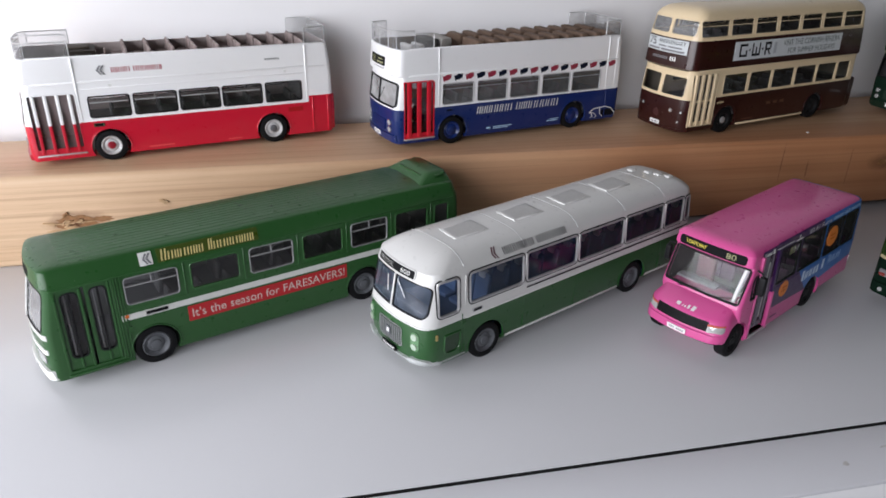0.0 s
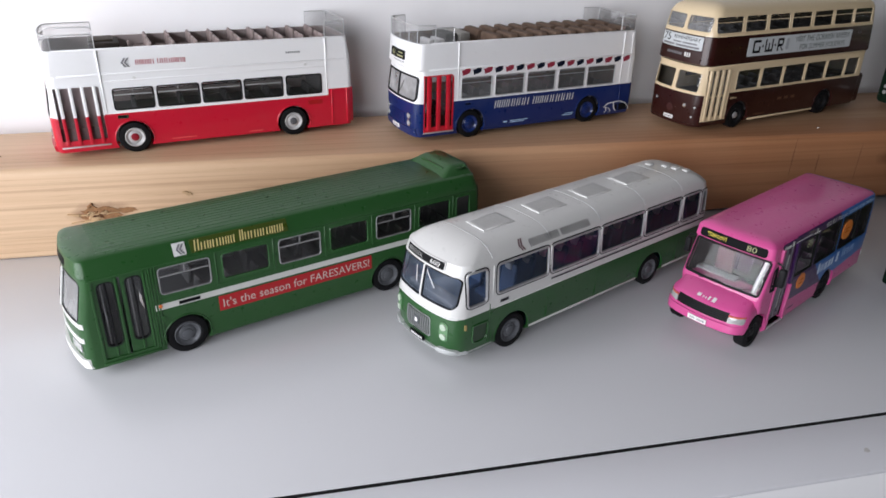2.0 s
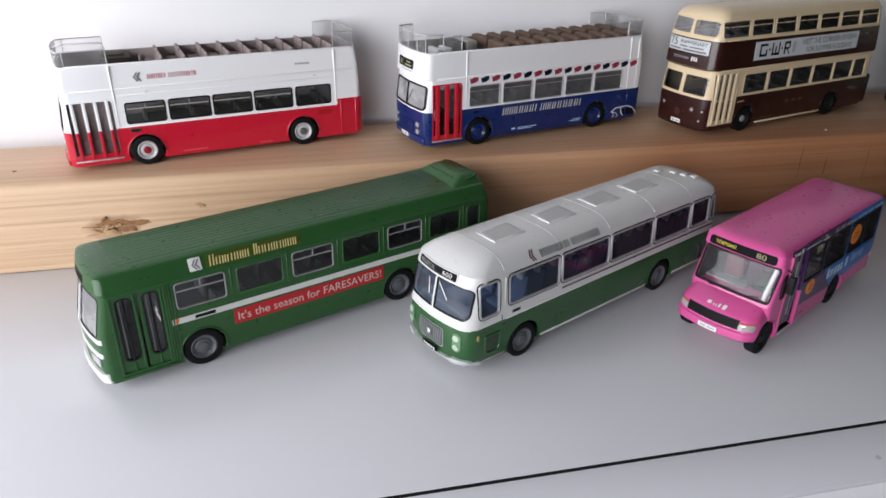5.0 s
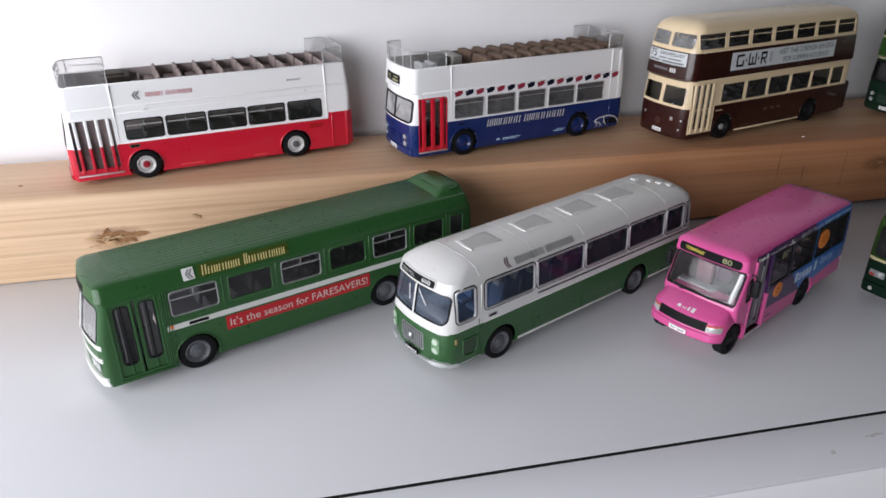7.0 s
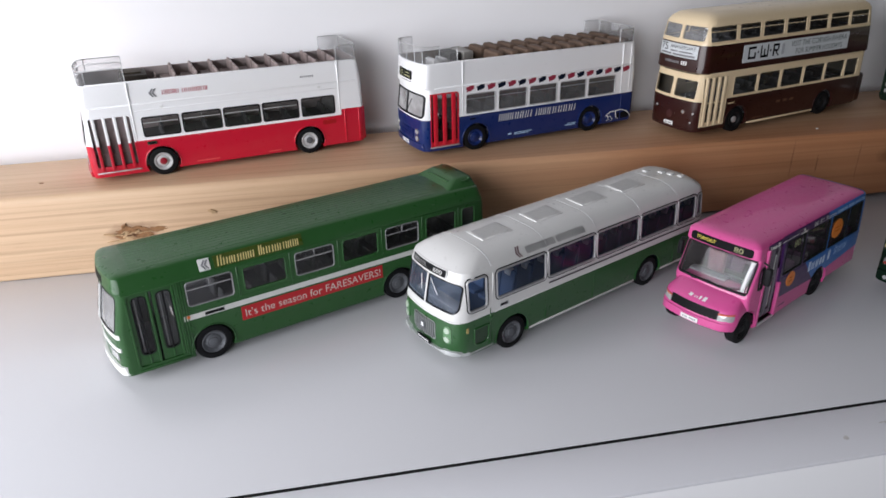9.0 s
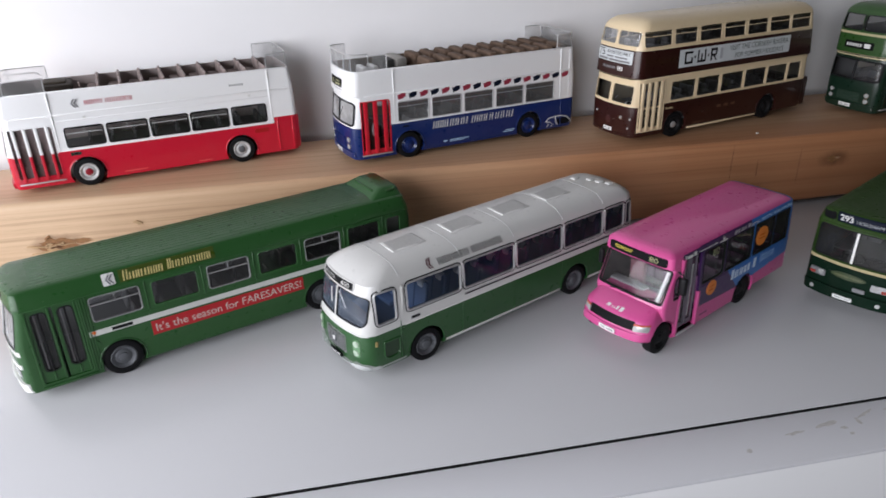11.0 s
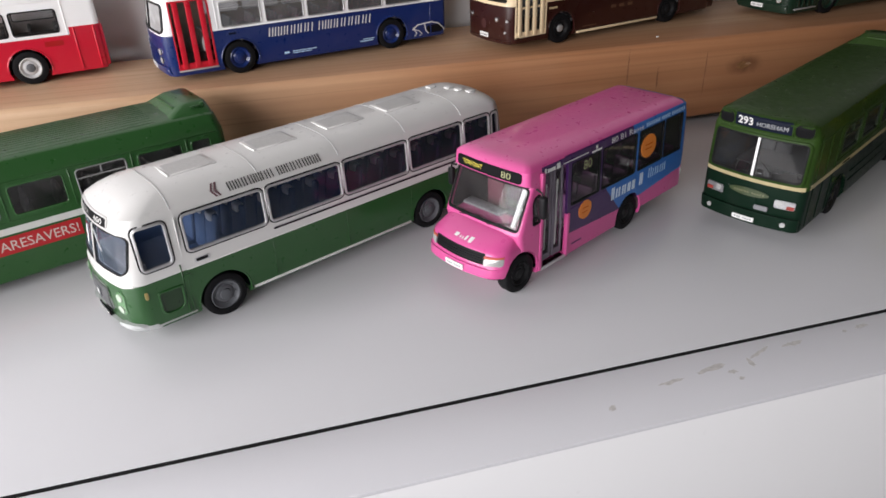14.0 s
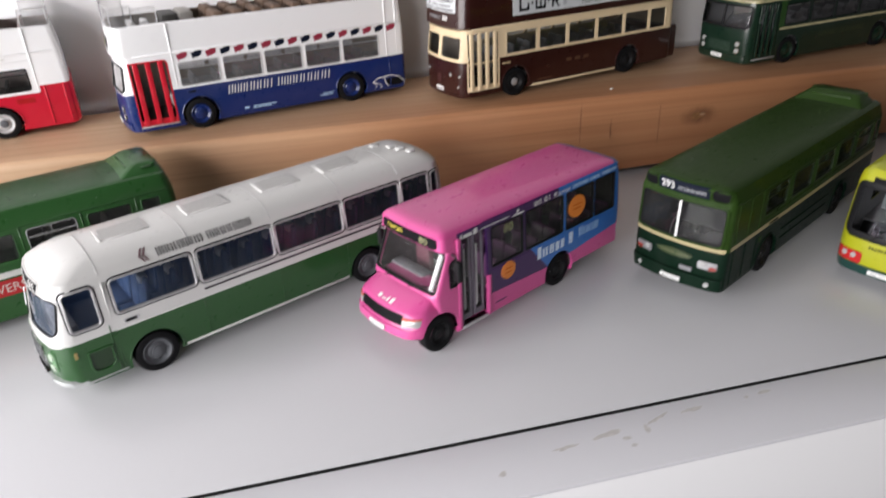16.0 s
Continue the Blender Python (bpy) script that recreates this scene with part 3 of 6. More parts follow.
def plate(surface, u0, u1, v0, v1, bus, n=6):
    p = part("number_plate", patch(surface, u0, u1, v0, v1, 0.1, 0.3), PLATE_WHITE, bus, "white plate with dark bars")
    strips(bars_for((4, 3), u0 + 0.7, u1 - 0.6, v0 + 0.5, v1 - 0.5, 0.62), surface, GREY_INK, p, 0.36, "bar")

# ---- the setting ----
def setting(name, bm, material, label, category="", smooth=40):
    return tagged(part(name, bm, material, None, label, smooth), label, category, kind="structure")


SLANT = 0.05  # the wall runs slightly askew to the timber


def slanted_wall():
    """Back wall with thickness, its face 168 mm behind the origin."""
    bm = boxed(-1400, 3300, 0, 120, -760, 1650)
    for v in bm.verts:
        v.co.y += 168 + SLANT * v.co.x
    return bm


setting("wall_north", slanted_wall(), WALL, "plain white painted wall behind the shelf", "wall")
setting("wall_east", boxed(3100, 3220, -3600, 300, -760, 1650), FILL_CUT, "plain dark painted wall", "wall")
setting("wall_south", boxed(-1400, 3300, -3720, -3600, -760, 1650), FILL_CUT, "plain dark painted wall", "wall")
WX = WIN_X * 1000
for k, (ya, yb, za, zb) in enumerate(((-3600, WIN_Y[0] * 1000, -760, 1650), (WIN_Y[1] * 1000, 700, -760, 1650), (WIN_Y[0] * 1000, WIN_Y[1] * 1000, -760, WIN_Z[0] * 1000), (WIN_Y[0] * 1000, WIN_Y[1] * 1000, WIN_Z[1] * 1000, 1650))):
    west = setting("wall_west_" + "abcd"[k], boxed(WX - 140, WX, ya, yb, za, zb), FILL_CUT, "unseen near-black wall round the window opening, cuts fill light", "wall")
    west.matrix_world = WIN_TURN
setting("ceiling", boxed(-1400, 3300, -3720, 420, 1650, 1720), CEILING, "unseen ceiling, kept dark grey to cut fill light", "ceiling")
setting("floor", boxed(-1400, 3300, -3720, 420, -820, -760), BOUNCE_FLOOR, "unseen floor, made pale to bounce light at the front panel", "floor")

GAP_Y, EDGE_Y = -53.2, -74.3


def shelf_board():
    return boxed(-900, 1100, GAP_Y, 125, -18, 0, 0.35, 2)


setting("shelf_top", shelf_board(), [BOARD], "white laminate board carrying the model buses", "shelf")
setting("shelf_back_fill", boxed(-900, 1100, 125.2, 225, -18, -0.4), BOARD, "white board under the timber", "shelf")
setting("joint", boxed(-900, 1100, GAP_Y - 1.3, GAP_Y - 0.05, -18, -0.25), GAP, "dark joint between board and edging", "joint")
setting("shelf_edging", boxed(-900, 1100, EDGE_Y, GAP_Y - 1.35, -1.2, -0.1, 0.15, 2), EDGING, "white scuffed front edging of the shelf", "edging")
setting("shelf_front", boxed(-900, 1100, EDGE_Y + 0.1, GAP_Y - 1.5, -700, -1.25, 0.1, 1), PANEL, "white front panel below the edging", "panel")

TIMBER_TOP, TIMBER_FRONT = 37.5, 94.5


def timber():
    """Squared softwood beam with eased, slightly uneven edges; its back follows the wall and its right half bows clear of the board."""
    bm, rows, rng = bmesh.new(), [], random.Random(31)
    for k in range(99):
        x = -420 + 10 * k
        lift = 0.05 + 2.6 * max(0.0, min(1.0, (x - 45) / 190)) ** 1.3
        ease = 2.2 + rng.uniform(-0.25, 0.25)
        front, back, top = TIMBER_FRONT + rng.uniform(-0.07, 0.07), 155 + SLANT * x, TIMBER_TOP
        rows.append([bm.verts.new((x, y, z)) for y, z in rounded(front, back, lift, top, (1.4, 1.4, ease, ease + 0.3))])
    n = len(rows[0])
    for p, q in zip(rows, rows[1:]):
        for j in range(n):
            bm.faces.new((p[j], p[(j + 1) % n], q[(j + 1) % n], q[j]))
    bm.faces.new(rows[0])
    bm.faces.new(rows[-1])
    return bm


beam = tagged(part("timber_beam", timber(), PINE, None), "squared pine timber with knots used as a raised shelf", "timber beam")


def beam_face(u, v, lift=0.0):
    return Vector((u, TIMBER_FRONT - lift, v))


def ragged(cx, cz, rx, rz, seed, n=26, rough=0.35):
    rng = random.Random(seed)
    return [(cx + rx * (1 + rough * rng.uniform(-1, 0.6)) * math.cos(2 * math.pi * k / n), cz + rz * (1 + rough * rng.uniform(-1, 0.6)) * math.sin(2 * math.pi * k / n)) for k in range(n)]


part("knot", sheet(beam_face, ragged(-143.0, 17.8, 8.0, 3.4, 3), 0.25, 0.5, 99, 4), KNOT, beam, "dark torn knot")
part("knot", sheet(beam_face, ragged(-133.5, 18.8, 4.6, 1.2, 8), 0.2, 0.5, 99, 3), KNOT, beam, "dark torn knot")
part("knot", sheet(beam_face, ragged(229.0, 24.0, 3.6, 1.7, 5), 0.15, 0.4, 99, 4), KNOT, beam, "dark knot with a pale heart")
rng = random.Random(11)
for k in range(18):
    x, z = -145 + rng.gauss(0, 4.5), 14.9 + rng.gauss(0, 0.8) + (2.5 if k % 4 == 0 else 0)
    ln, th = rng.uniform(2, 8), rng.uniform(0.25, 0.6)
    bm = boxed(-ln / 2, ln / 2, -0.5, 0.5, -th / 2, th / 2, 0.12, 1)
    s = part("splinter", bm, SPLINTER, beam)
    s.matrix_basis = pose(x * MM, (TIMBER_FRONT - 0.3) * MM, z * MM, rng.uniform(-20, 20), rng.uniform(-9, 9), rng.uniform(-7, 4))
for k in range(9):
    bm = boxed(-1.3, 1.3, -0.4, 0.4, -0.5, 0.5, 0.2, 1)
    s = part("splinter", bm, KNOT if k % 2 else SPLINTER, beam)
    s.matrix_basis = pose((-145 + rng.gauss(0, 4)) * MM, (TIMBER_FRONT - 0.4) * MM, (18.5 + rng.gauss(0, 1.4)) * MM, 0, rng.uniform(-60, 60), 0)
part("knot", sheet(beam_face, ragged(-145, 17.6, 3.8, 1.8, 21), 0.4, 0.5, 99, 3), plain("knot_heart", (0.12, 0.05, 0.02), 0.8, vary=0.6, scale=700), beam, "dark heart of the torn knot")
part("splinter", sheet(beam_face, ragged(231.0, 24.4, 1.4, 0.45, 6), 0.5, 0.5, 99, 2), plain("knot_splinter", (0.42, 0.25, 0.15), 0.8, vary=0.5, scale=700), beam)
for x, z in ((-110, 25.0), (-108.6, 24.4)):
    part("splinter", sheet(beam_face, ragged(x, z, 1.1, 0.7, int(-x)), 0.6, 0.6, 99, 2), SPLINTER, beam)


for x, z, wide, tall, seed in ((171.4, 27.0, 0.34, 9.5, 41), (209.6, 23.0, 0.3, 10.0, 42), (186.0, 22.5, 0.4, 4.0, 43)):
    part("scratch", sheet(beam_face, ragged(x, z, wide, tall, seed, 24, 0.5), 0.05, 0.1, 99, 2), plain("old_scratch", (0.325, 0.15, 0.08), 0.7, vary=0.6, scale=300), beam, "faint upright stain across the grain")


def beam_top(u, v, lift=0.0):
    return Vector((u, v, TIMBER_TOP + lift))


part("knot", sheet(beam_top, ragged(-181, 112, 1.1, 0.8, 4, 10), 0.12, 0.3, 99, 2), KNOT, beam, "small dark pin knot")
part("chip", sheet(beam_top, ragged(190, 104.5, 0.7, 0.5, 4, 10), 0.3, 0.3, 99, 2), WHITE, beam, "white speck")


def shelf_face(u, v, lift=0.0):
    return Vector((u, v, -0.1 + lift))


edging = bpy.data.objects["shelf_edging"]
for u, v, a, b, turn, seed in ((83.5, -66.6, 1.1, 1.0, 0.4, 1), (101, -62.6, 3.2, 0.7, 0.12, 2), (113, -61.0, 4.8, 0.9, 0.18, 3), (117, -63.6, 1.2, 0.8, 0, 4), (127, -59.4, 4.2, 0.55, 0.35, 5), (123.2, -62.0, 0.7, 1.7, 0.0, 6),
                               (138, -58.6, 3.4, 0.8, 0.05, 7), (159.5, -57.6, 2.8, 0.6, 0.1, 8), (154, -58.2, 0.8, 0.6, 0, 9), (117.5, -66.3, 1.0, 0.6, 0, 12)):
    o = [(u + math.cos(turn) * (p - u) - math.sin(turn) * (q - v), v + math.sin(turn) * (p - u) + math.cos(turn) * (q - v)) for p, q in ragged(u, v, a, b, seed, 18, 0.5)]
    part("scuff", sheet(shelf_face, o, 0.015, 0.02, 99, 2), SCUFF, edging)


# ---- the white and red open-top double decker ----
def folding_bars(bus, shape, x0, x1, z0, z1, n, bar_mat, back_mat, leaf=1.1, split=None, sill=SILVER, label=""):
    """A folding entrance door: upright leaf edges over smoked glazing, a lower rail and a bright step edge."""
    d = part("door", ring(shape.side, rounded(x0 - 0.3, x1 + 0.3, z0 - 0.3, z1 + 0.3, (0.2, 0.2, 1.6, 0.2)), rounded(x0 + 0.3, x1 - 0.3, z0 + 0.3, z1 - 0.3, (0.1, 0.1, 1.1, 0.1)), 0.12), bar_mat, bus, label or "folding door with upright leaf edges")
    part("pane", sheet(shape.side, rounded(x0, x1, z0, z1, 0.2), -1.5, 0.2), back_mat, d)
    for k in range(n):
        x = x0 + (x1 - x0) * (k + 0.5) / n
        part("leaf_edge", boxed(x - leaf / 2, x + leaf / 2, -0.35, 1.0, z0 + 0.2, z1 - 0.2, 0.3), bar_mat, d)
    part("rail", boxed(x0 + 0.2, x1 - 0.2, 0.1, 1.0, z0, z0 + 2.0, 0.25), bar_mat, d)
    if split:
        part("rail", boxed(x0 + 0.2, x1 - 0.2, 0.25, 0.9, split - 0.4, split + 0.4, 0.2), bar_mat, d)
    part("step_edge", boxed(x0 - 0.4, x1 + 0.6, -0.25, 1.0, z0 - 0.9, z0 - 0.25, 0.15), sill, d, "bright step edge")
    return d


def screen_panel(bus, pts, z0, z1, frame=SILVER, tube_r=0.22, posts=()):
    """A see-through screen standing on the parapet along plan points, edged with a thin tube."""
    bm = bmesh.new()
    lo, hi = [bm.verts.new((x, y, z0)) for x, y in pts], [bm.verts.new((x, y, z1)) for x, y in pts]
    for k in range(len(pts) - 1):
        bm.faces.new((lo[k], lo[k + 1], hi[k + 1], hi[k]))
    bmesh.ops.solidify(bm, geom=bm.faces[:], thickness=0.35)
    s = part("wind_screen", bm, SCREEN, bus, "clear moulded wind screen")
    edge = [(*pts[0], z0)] + [(*pts[0], z1 - 0.6)] + [(x, y, z1) for x, y in pts] + [(*pts[-1], z1 - 0.6), (*pts[-1], z0)]
    part("rail", tube(edge, tube_r, 6), frame, s, "thin silver edging")
    for k in posts:
        part("post", tube([(*pts[k], z0), (*pts[k], z1)], tube_r * 0.8, 6), frame, s)
    return s


def flag(shape, bus, x, z, mat):
    o = [(x - 1.6, z - 1.75), (x - 0.7, z - 1.3), (x + 0.3, z - 1.35), (x + 1.2, z - 0.8), (x + 2.0, z - 0.45), (x + 2.1, z + 1.75), (x + 1.1, z + 1.35), (x + 0.1, z + 1.25), (x - 0.9, z + 0.65), (x - 2.1, z + 0.55)]
    part("painted_flag", sheet(shape.side, o, 0.1, 0.1, 99, 2), mat, bus)


def arrow_mark(surface, u, v, size, mat, bus, label="double arrow emblem"):
    q = []
    bm = bmesh.new()
    for du in (0, 0.42):
        for s in (1, -1):
            pts = [(u + du * size, v), (u + (du + 0.45) * size, v + s * 0.6 * size), (u + (du + 0.45) * size + 0.24 * size, v + s * 0.6 * size), (u + (du + 0.26) * size, v)]
            bm.faces.new([bm.verts.new(surface(a, b, 0.3)) for a, b in pts])
    part("emblem", bm, mat, bus, label, smooth=0)


def ledge(shape, bus, x0, x1, z, mat, r=0.3, name="moulding"):
    part(name, boxed(x0, x1, shape.insets(z)[0] - r, shape.insets(z)[0] + 0.3, z - r, z + r, r * 0.6, 2), mat, bus)


def seam(shape, bus, x, z0, z1, mat, r=0.22):
    part("seam", boxed(x - r, x + r, shape.insets((z0 + z1) / 2)[0] - r, shape.insets((z0 + z1) / 2)[0] + 0.3, z0, z1, r * 0.5, 1), mat, bus)


def red_white_open_top():
    bus = bus_at("white over red open-top double-decker model bus on the timber", -128.8, 111.0, TIMBER_TOP, 13.6)
    paint = livery("white_red_livery", (0.86, 0.86, 0.86), [((0.53, 0.010, 0.031), dict(z=(None, 16.9))), ((0.53, 0.010, 0.031), dict(x=(82.4, None), z=(None, 19.5)))])
    red, white = livery("red_body_paint", (0.53, 0.010, 0.031)), livery("white_body_paint", (0.86, 0.86, 0.86))
    s = Shape(-27.5, 94, 32.2, [(2.6, 0.5, -1.8, 0.4), (5, 0.1, -2.4, 0), (16, 0, -2.4, 0), (28, 0.05, -1.2, 0.2), (32.4, 0.3, -0.1, 0.5), (33, 0.15, -1.5, 0.5), (41.6, 0.5, -0.6, 1.6), (42, 0.8, -0.3, 1.9)], 1.0, 2.2, 2.0)
    wins = [(-5.6, 9.4), (10.9, 27.2), (28.5, 44.4), (45.7, 62.0), (63.7, 79.3)]
    holes = [(a, b, 18.2, 26.5, 0.9) for a, b in wins]
    door = (-26.6, -9.8, 5.2, 28.4, (0.2, 0.2, 1.6, 0.2))
    front = [(2.2, 15.4, 17.5, 27.5, 1.2), (16.8, 30.0, 17.5, 27.5, 1.2)]
    body = hollow_body(s, holes, front, [(0, 6.2, 7.3), (66.0, 6.2, 7.3)], (33.4, 42), [door])
    put_mesh("body", body, [paint, plain("brown_inside", (0.42, 0.36, 0.345), 0.7)], bus, "white over red painted body shell", 30)
    floor_pan(bus, s, -8.6, 80.8, 14.0, SEAT_GREY)
    for k, (a, b) in enumerate(wins):
        bars = ((a + 0.4, 23.9, b - 0.4, 24.3),) if k < 4 else ()
        bars += (((a + b) / 2 - 0.15, 24.2, (a + b) / 2 + 0.15, 26.2),) if k < 2 else ()
        window_on(bus, s.side, a, b, 18.2, 26.5, 0.9, BLACK, GLASS, bars=bars, width=0.5, bar_mat=SILVER)
        window_on(bus, s.far_side, a, b, 18.2, 26.5, 0.9, BLACK, GLASS, width=0.5)
    for a, b, c, d, r in front:
        window_on(bus, s.front, a, b, c, d, r, BLACK, FRONT_GLASS, name="windscreen")
    folding_bars(bus, s, *door[:4], 4, livery("two_tone_door", (0.86, 0.86, 0.86), [((0.50, 0.010, 0.029), dict(z=(None, 16.5)))]), clear("door_glazing", (0.85, 0.80, 0.81), 1.35, 0.1, 0.2, (0.8, 0.62, 0.62)), 1.3, label="folding door in white and red")
    wheel_set(bus, (0, 66.0), 6.2, 0.5, 31.7, plain("pale_rim", (0.56, 0.56, 0.56), 0.5, 0.15, vary=0.2), livery("dark_red_hub", (0.26, 0.012, 0.025)), 0.62, GREY_RIM)
    for x in (0, 66.0):
        arch_lip(s, bus, x, 6.2, 7.4, red)
    ledge(s, bus, -24, 90.5, 32.4, white, 0.35)
    ledge(s, bus, -8, 82, 29.6, white, 0.2)
    ledge(s, bus, -9, 82, 16.9, white, 0.18)
    ledge(s, bus, -24, 90, 41.9, white, 0.35, "parapet_rim")
    for x in (-8.9, 81.8):
        seam(s, bus, x, 17, 41.5, white, 0.3)
    for x in (84.0, 91.0):
        seam(s, bus, x, 3.5, 19.2, red, 0.35)
    part("engine_cover", boxed(82.4, 94.4, 1.2, 31, 3.2, 19.4, 0.8), red, bus, "red rear engine cover")
    part("bulkhead", boxed(81.0, 82.2, 1.2, 31, 5, 32), INSIDE, bus)
    part("vent", patch(s.side, 73.0, 79.5, 13.2, 15.2, 0.2, 0.08, 0.1), livery("dark_red_vent", (0.36, 0.01, 0.012)), bus, "dark red louvred vent")
    part("side_lamp", patch(s.side, -5.2, -1.2, 14.6, 16.0, 0.3, 0.25), CHROME, bus)
    part("recess", patch(s.side, -4.6, -1.8, 14.9, 15.7, 0.2, 0.32, 0.1), INK, bus)
    for x, z in ((3.2, 30.5), (72.5, 31.0)):
        part("marker_lamp", disc(s.side, x, z, 0.7, 0.5), WHITE, bus)
    arrow_mark(s.side, -0.8, 36.5, 2.9, GREY_INK, bus)
    name_marks((5, 7), s.side, 4.6, 23.6, 35.4, 37.3, plain("dark_red_print", (0.42, 0.03, 0.06), 0.45), bus, label="dark red bars of the fleet name", stroke=0.14)
    strips(bars_for((7,), 64.4, 70.8, 36.1, 36.9, 0.6), s.side, GREY_INK, bus, label="small grey bars of a bus name")
    strips([(14, 24, 4.0, 4.5), (46, 52, 3.6, 4.1)], s.side, livery("rubbed_red", (0.74, 0.10, 0.10)), bus, name="rubbed_mark")
    part("deck_floor", boxed(-24.5, 91, 1.6, 30.6, 33.3, 33.5), DECK, bus)
    seats(bus, [6.3 + 8.8 * k for k in range(9)], (1.6, 17.4), 33.4, 13.0, SEAT_DARK, 6.1, "greyish brown top-deck seat", lean=0.07, pad=0.55)
    part("stair_box", boxed(-11, 0.5, 15, 29.5, 33.5, 41.6, 0.5), plain("dark_brown_cover", (0.045, 0.036, 0.028), 0.7, vary=0.4), bus, "dark brown stair cover")
    part("stair_lid", boxed(-10.4, -1.5, 19, 29, 41.6, 42.4, 0.3), plain("olive_cover", (0.075, 0.06, 0.045), 0.7, vary=0.4), bus, "olive brown lid of the stair cover")
    part("grab_post", boxed(3.4, 4.2, 12, 14.0, 33.5, 42.6, 0.2), SEAT_DARK, bus)
    seats(bus, [-3 + 9.5 * k for k in range(9)], (2.5, 18.5), 4.0, 11.0, SEAT_GREY, 10.0)
    nose = [(-9, 0.9), (-16, 0.9), (-24.0, 1.0), (-26.5, 3), (-27.5, 8), (-28.0, 16), (-27.5, 24), (-26.5, 29.2), (-24.0, 31.2), (-16, 31.3), (-9, 31.3)]
    screen_panel(bus, nose, 41.9, 47.6, posts=(2, 8))
    part("hand_rail", tube([(-9, 0.9, 42), (-9, 0.9, 48.8), (-9.5, 0.9, 49.8), (-10.6, 0.9, 50.3), (-23.4, 1.0, 50.4), (-25.8, 2.4, 49.6), (-26.7, 5.0, 47.6)], 0.24, 8), SILVER, bus, "thin silver hand rail")
    screen_panel(bus, [(82, 1.2), (88, 1.2), (91.5, 2.2), (92.1, 8), (92.1, 24), (91.5, 30), (88, 31), (82, 31)], 41.9, 48.6, posts=(2, 5))
    part("bumper", patch(s.front, 1.6, 30.6, 3.2, 5.4, 0.6, 0.9, 0.9), red, bus, "red front bumper")
    for y in (5, 27.2):
        part("headlamp", disc(s.front, y, 10.2, 1.5, lift=0.4), LENS, bus, "clear headlamp")
    plate(s.front, 12.5, 19.7, 5.7, 7.3, bus)


red_white_open_top()


# ---- the white and blue open-top double decker, and its closed sister ----
def vr_shape(top):
    prof = [(2.6, 0.6, 0.7, 0.4), (5, 0.1, 0.2, 0), (17, 0, 0, 0), (29.5, 0.05, 1.6, 0.2), (31.2, 0.25, 1.7, 0.4), (31.9, 0.1, 0.5, 0.4)]
    return Shape(-28.7, 93, 32.6, prof + top, 1.8, 3.2, 2.0)


VR_WINS = [(-5.3, 10.2), (12.0, 27.4), (29.0, 44.6), (46.4, 61.9), (63.2, 79.8)]


def vr_front(bus, s, lower, grille, bezel, glass=FRONT_GLASS):
    window_on(bus, s.front, 1.6, 16.2, 18.6, 28.6, (1.6, 0.3, 0.3, 1.2), BLACK, glass, name="windscreen", width=0.8, lift=0.3)
    window_on(bus, s.front, 16.4, 31.0, 18.6, 28.6, (0.3, 1.6, 1.2, 0.3), BLACK, glass, name="windscreen", width=0.8, lift=0.3)
    g = part("grille", patch(s.front, 9.2, 23.4, 7.4, 12.2, 0.6, 0.25), grille, bus, "ribbed radiator grille")
    for k in range(6):
        part("slat", patch(s.front, 9.6, 23.0, 7.8 + 0.72 * k, 8.1 + 0.72 * k, 0.1, 0.4, 0.2), bezel, g)
    for y in (5.6, 27.0):
        for z in (11.6, 8.4):
            h = part("headlamp", disc(s.front, y, z, 1.35, lift=0.45), CHROME, bus, "round headlamp with bright rim")
            part("lens", disc(s.front, y, z, 1.05, lift=0.6, thick=0.2), LENS, h)
    for y in (2.6, 30.0):
        part("indicator", disc(s.front, y, 5.0, 0.7, lift=0.4), LENS, bus)
    part("bumper", patch(s.front, 1.4, 31.2, 3.6, 6.4, 0.7, 0.7, 0.8), lower, bus, "body-coloured front bumper")
    plate(lambda u, v, l: s.front(u, v, l + 0.6), 13.4, 20.2, 4.2, 6.0, bus)
    part("wiper", tube([tuple(s.front(15.0, 18.8, 0.8)), tuple(s.front(10.5, 26.0, 0.8))], 0.15, 6), BLACK, bus)


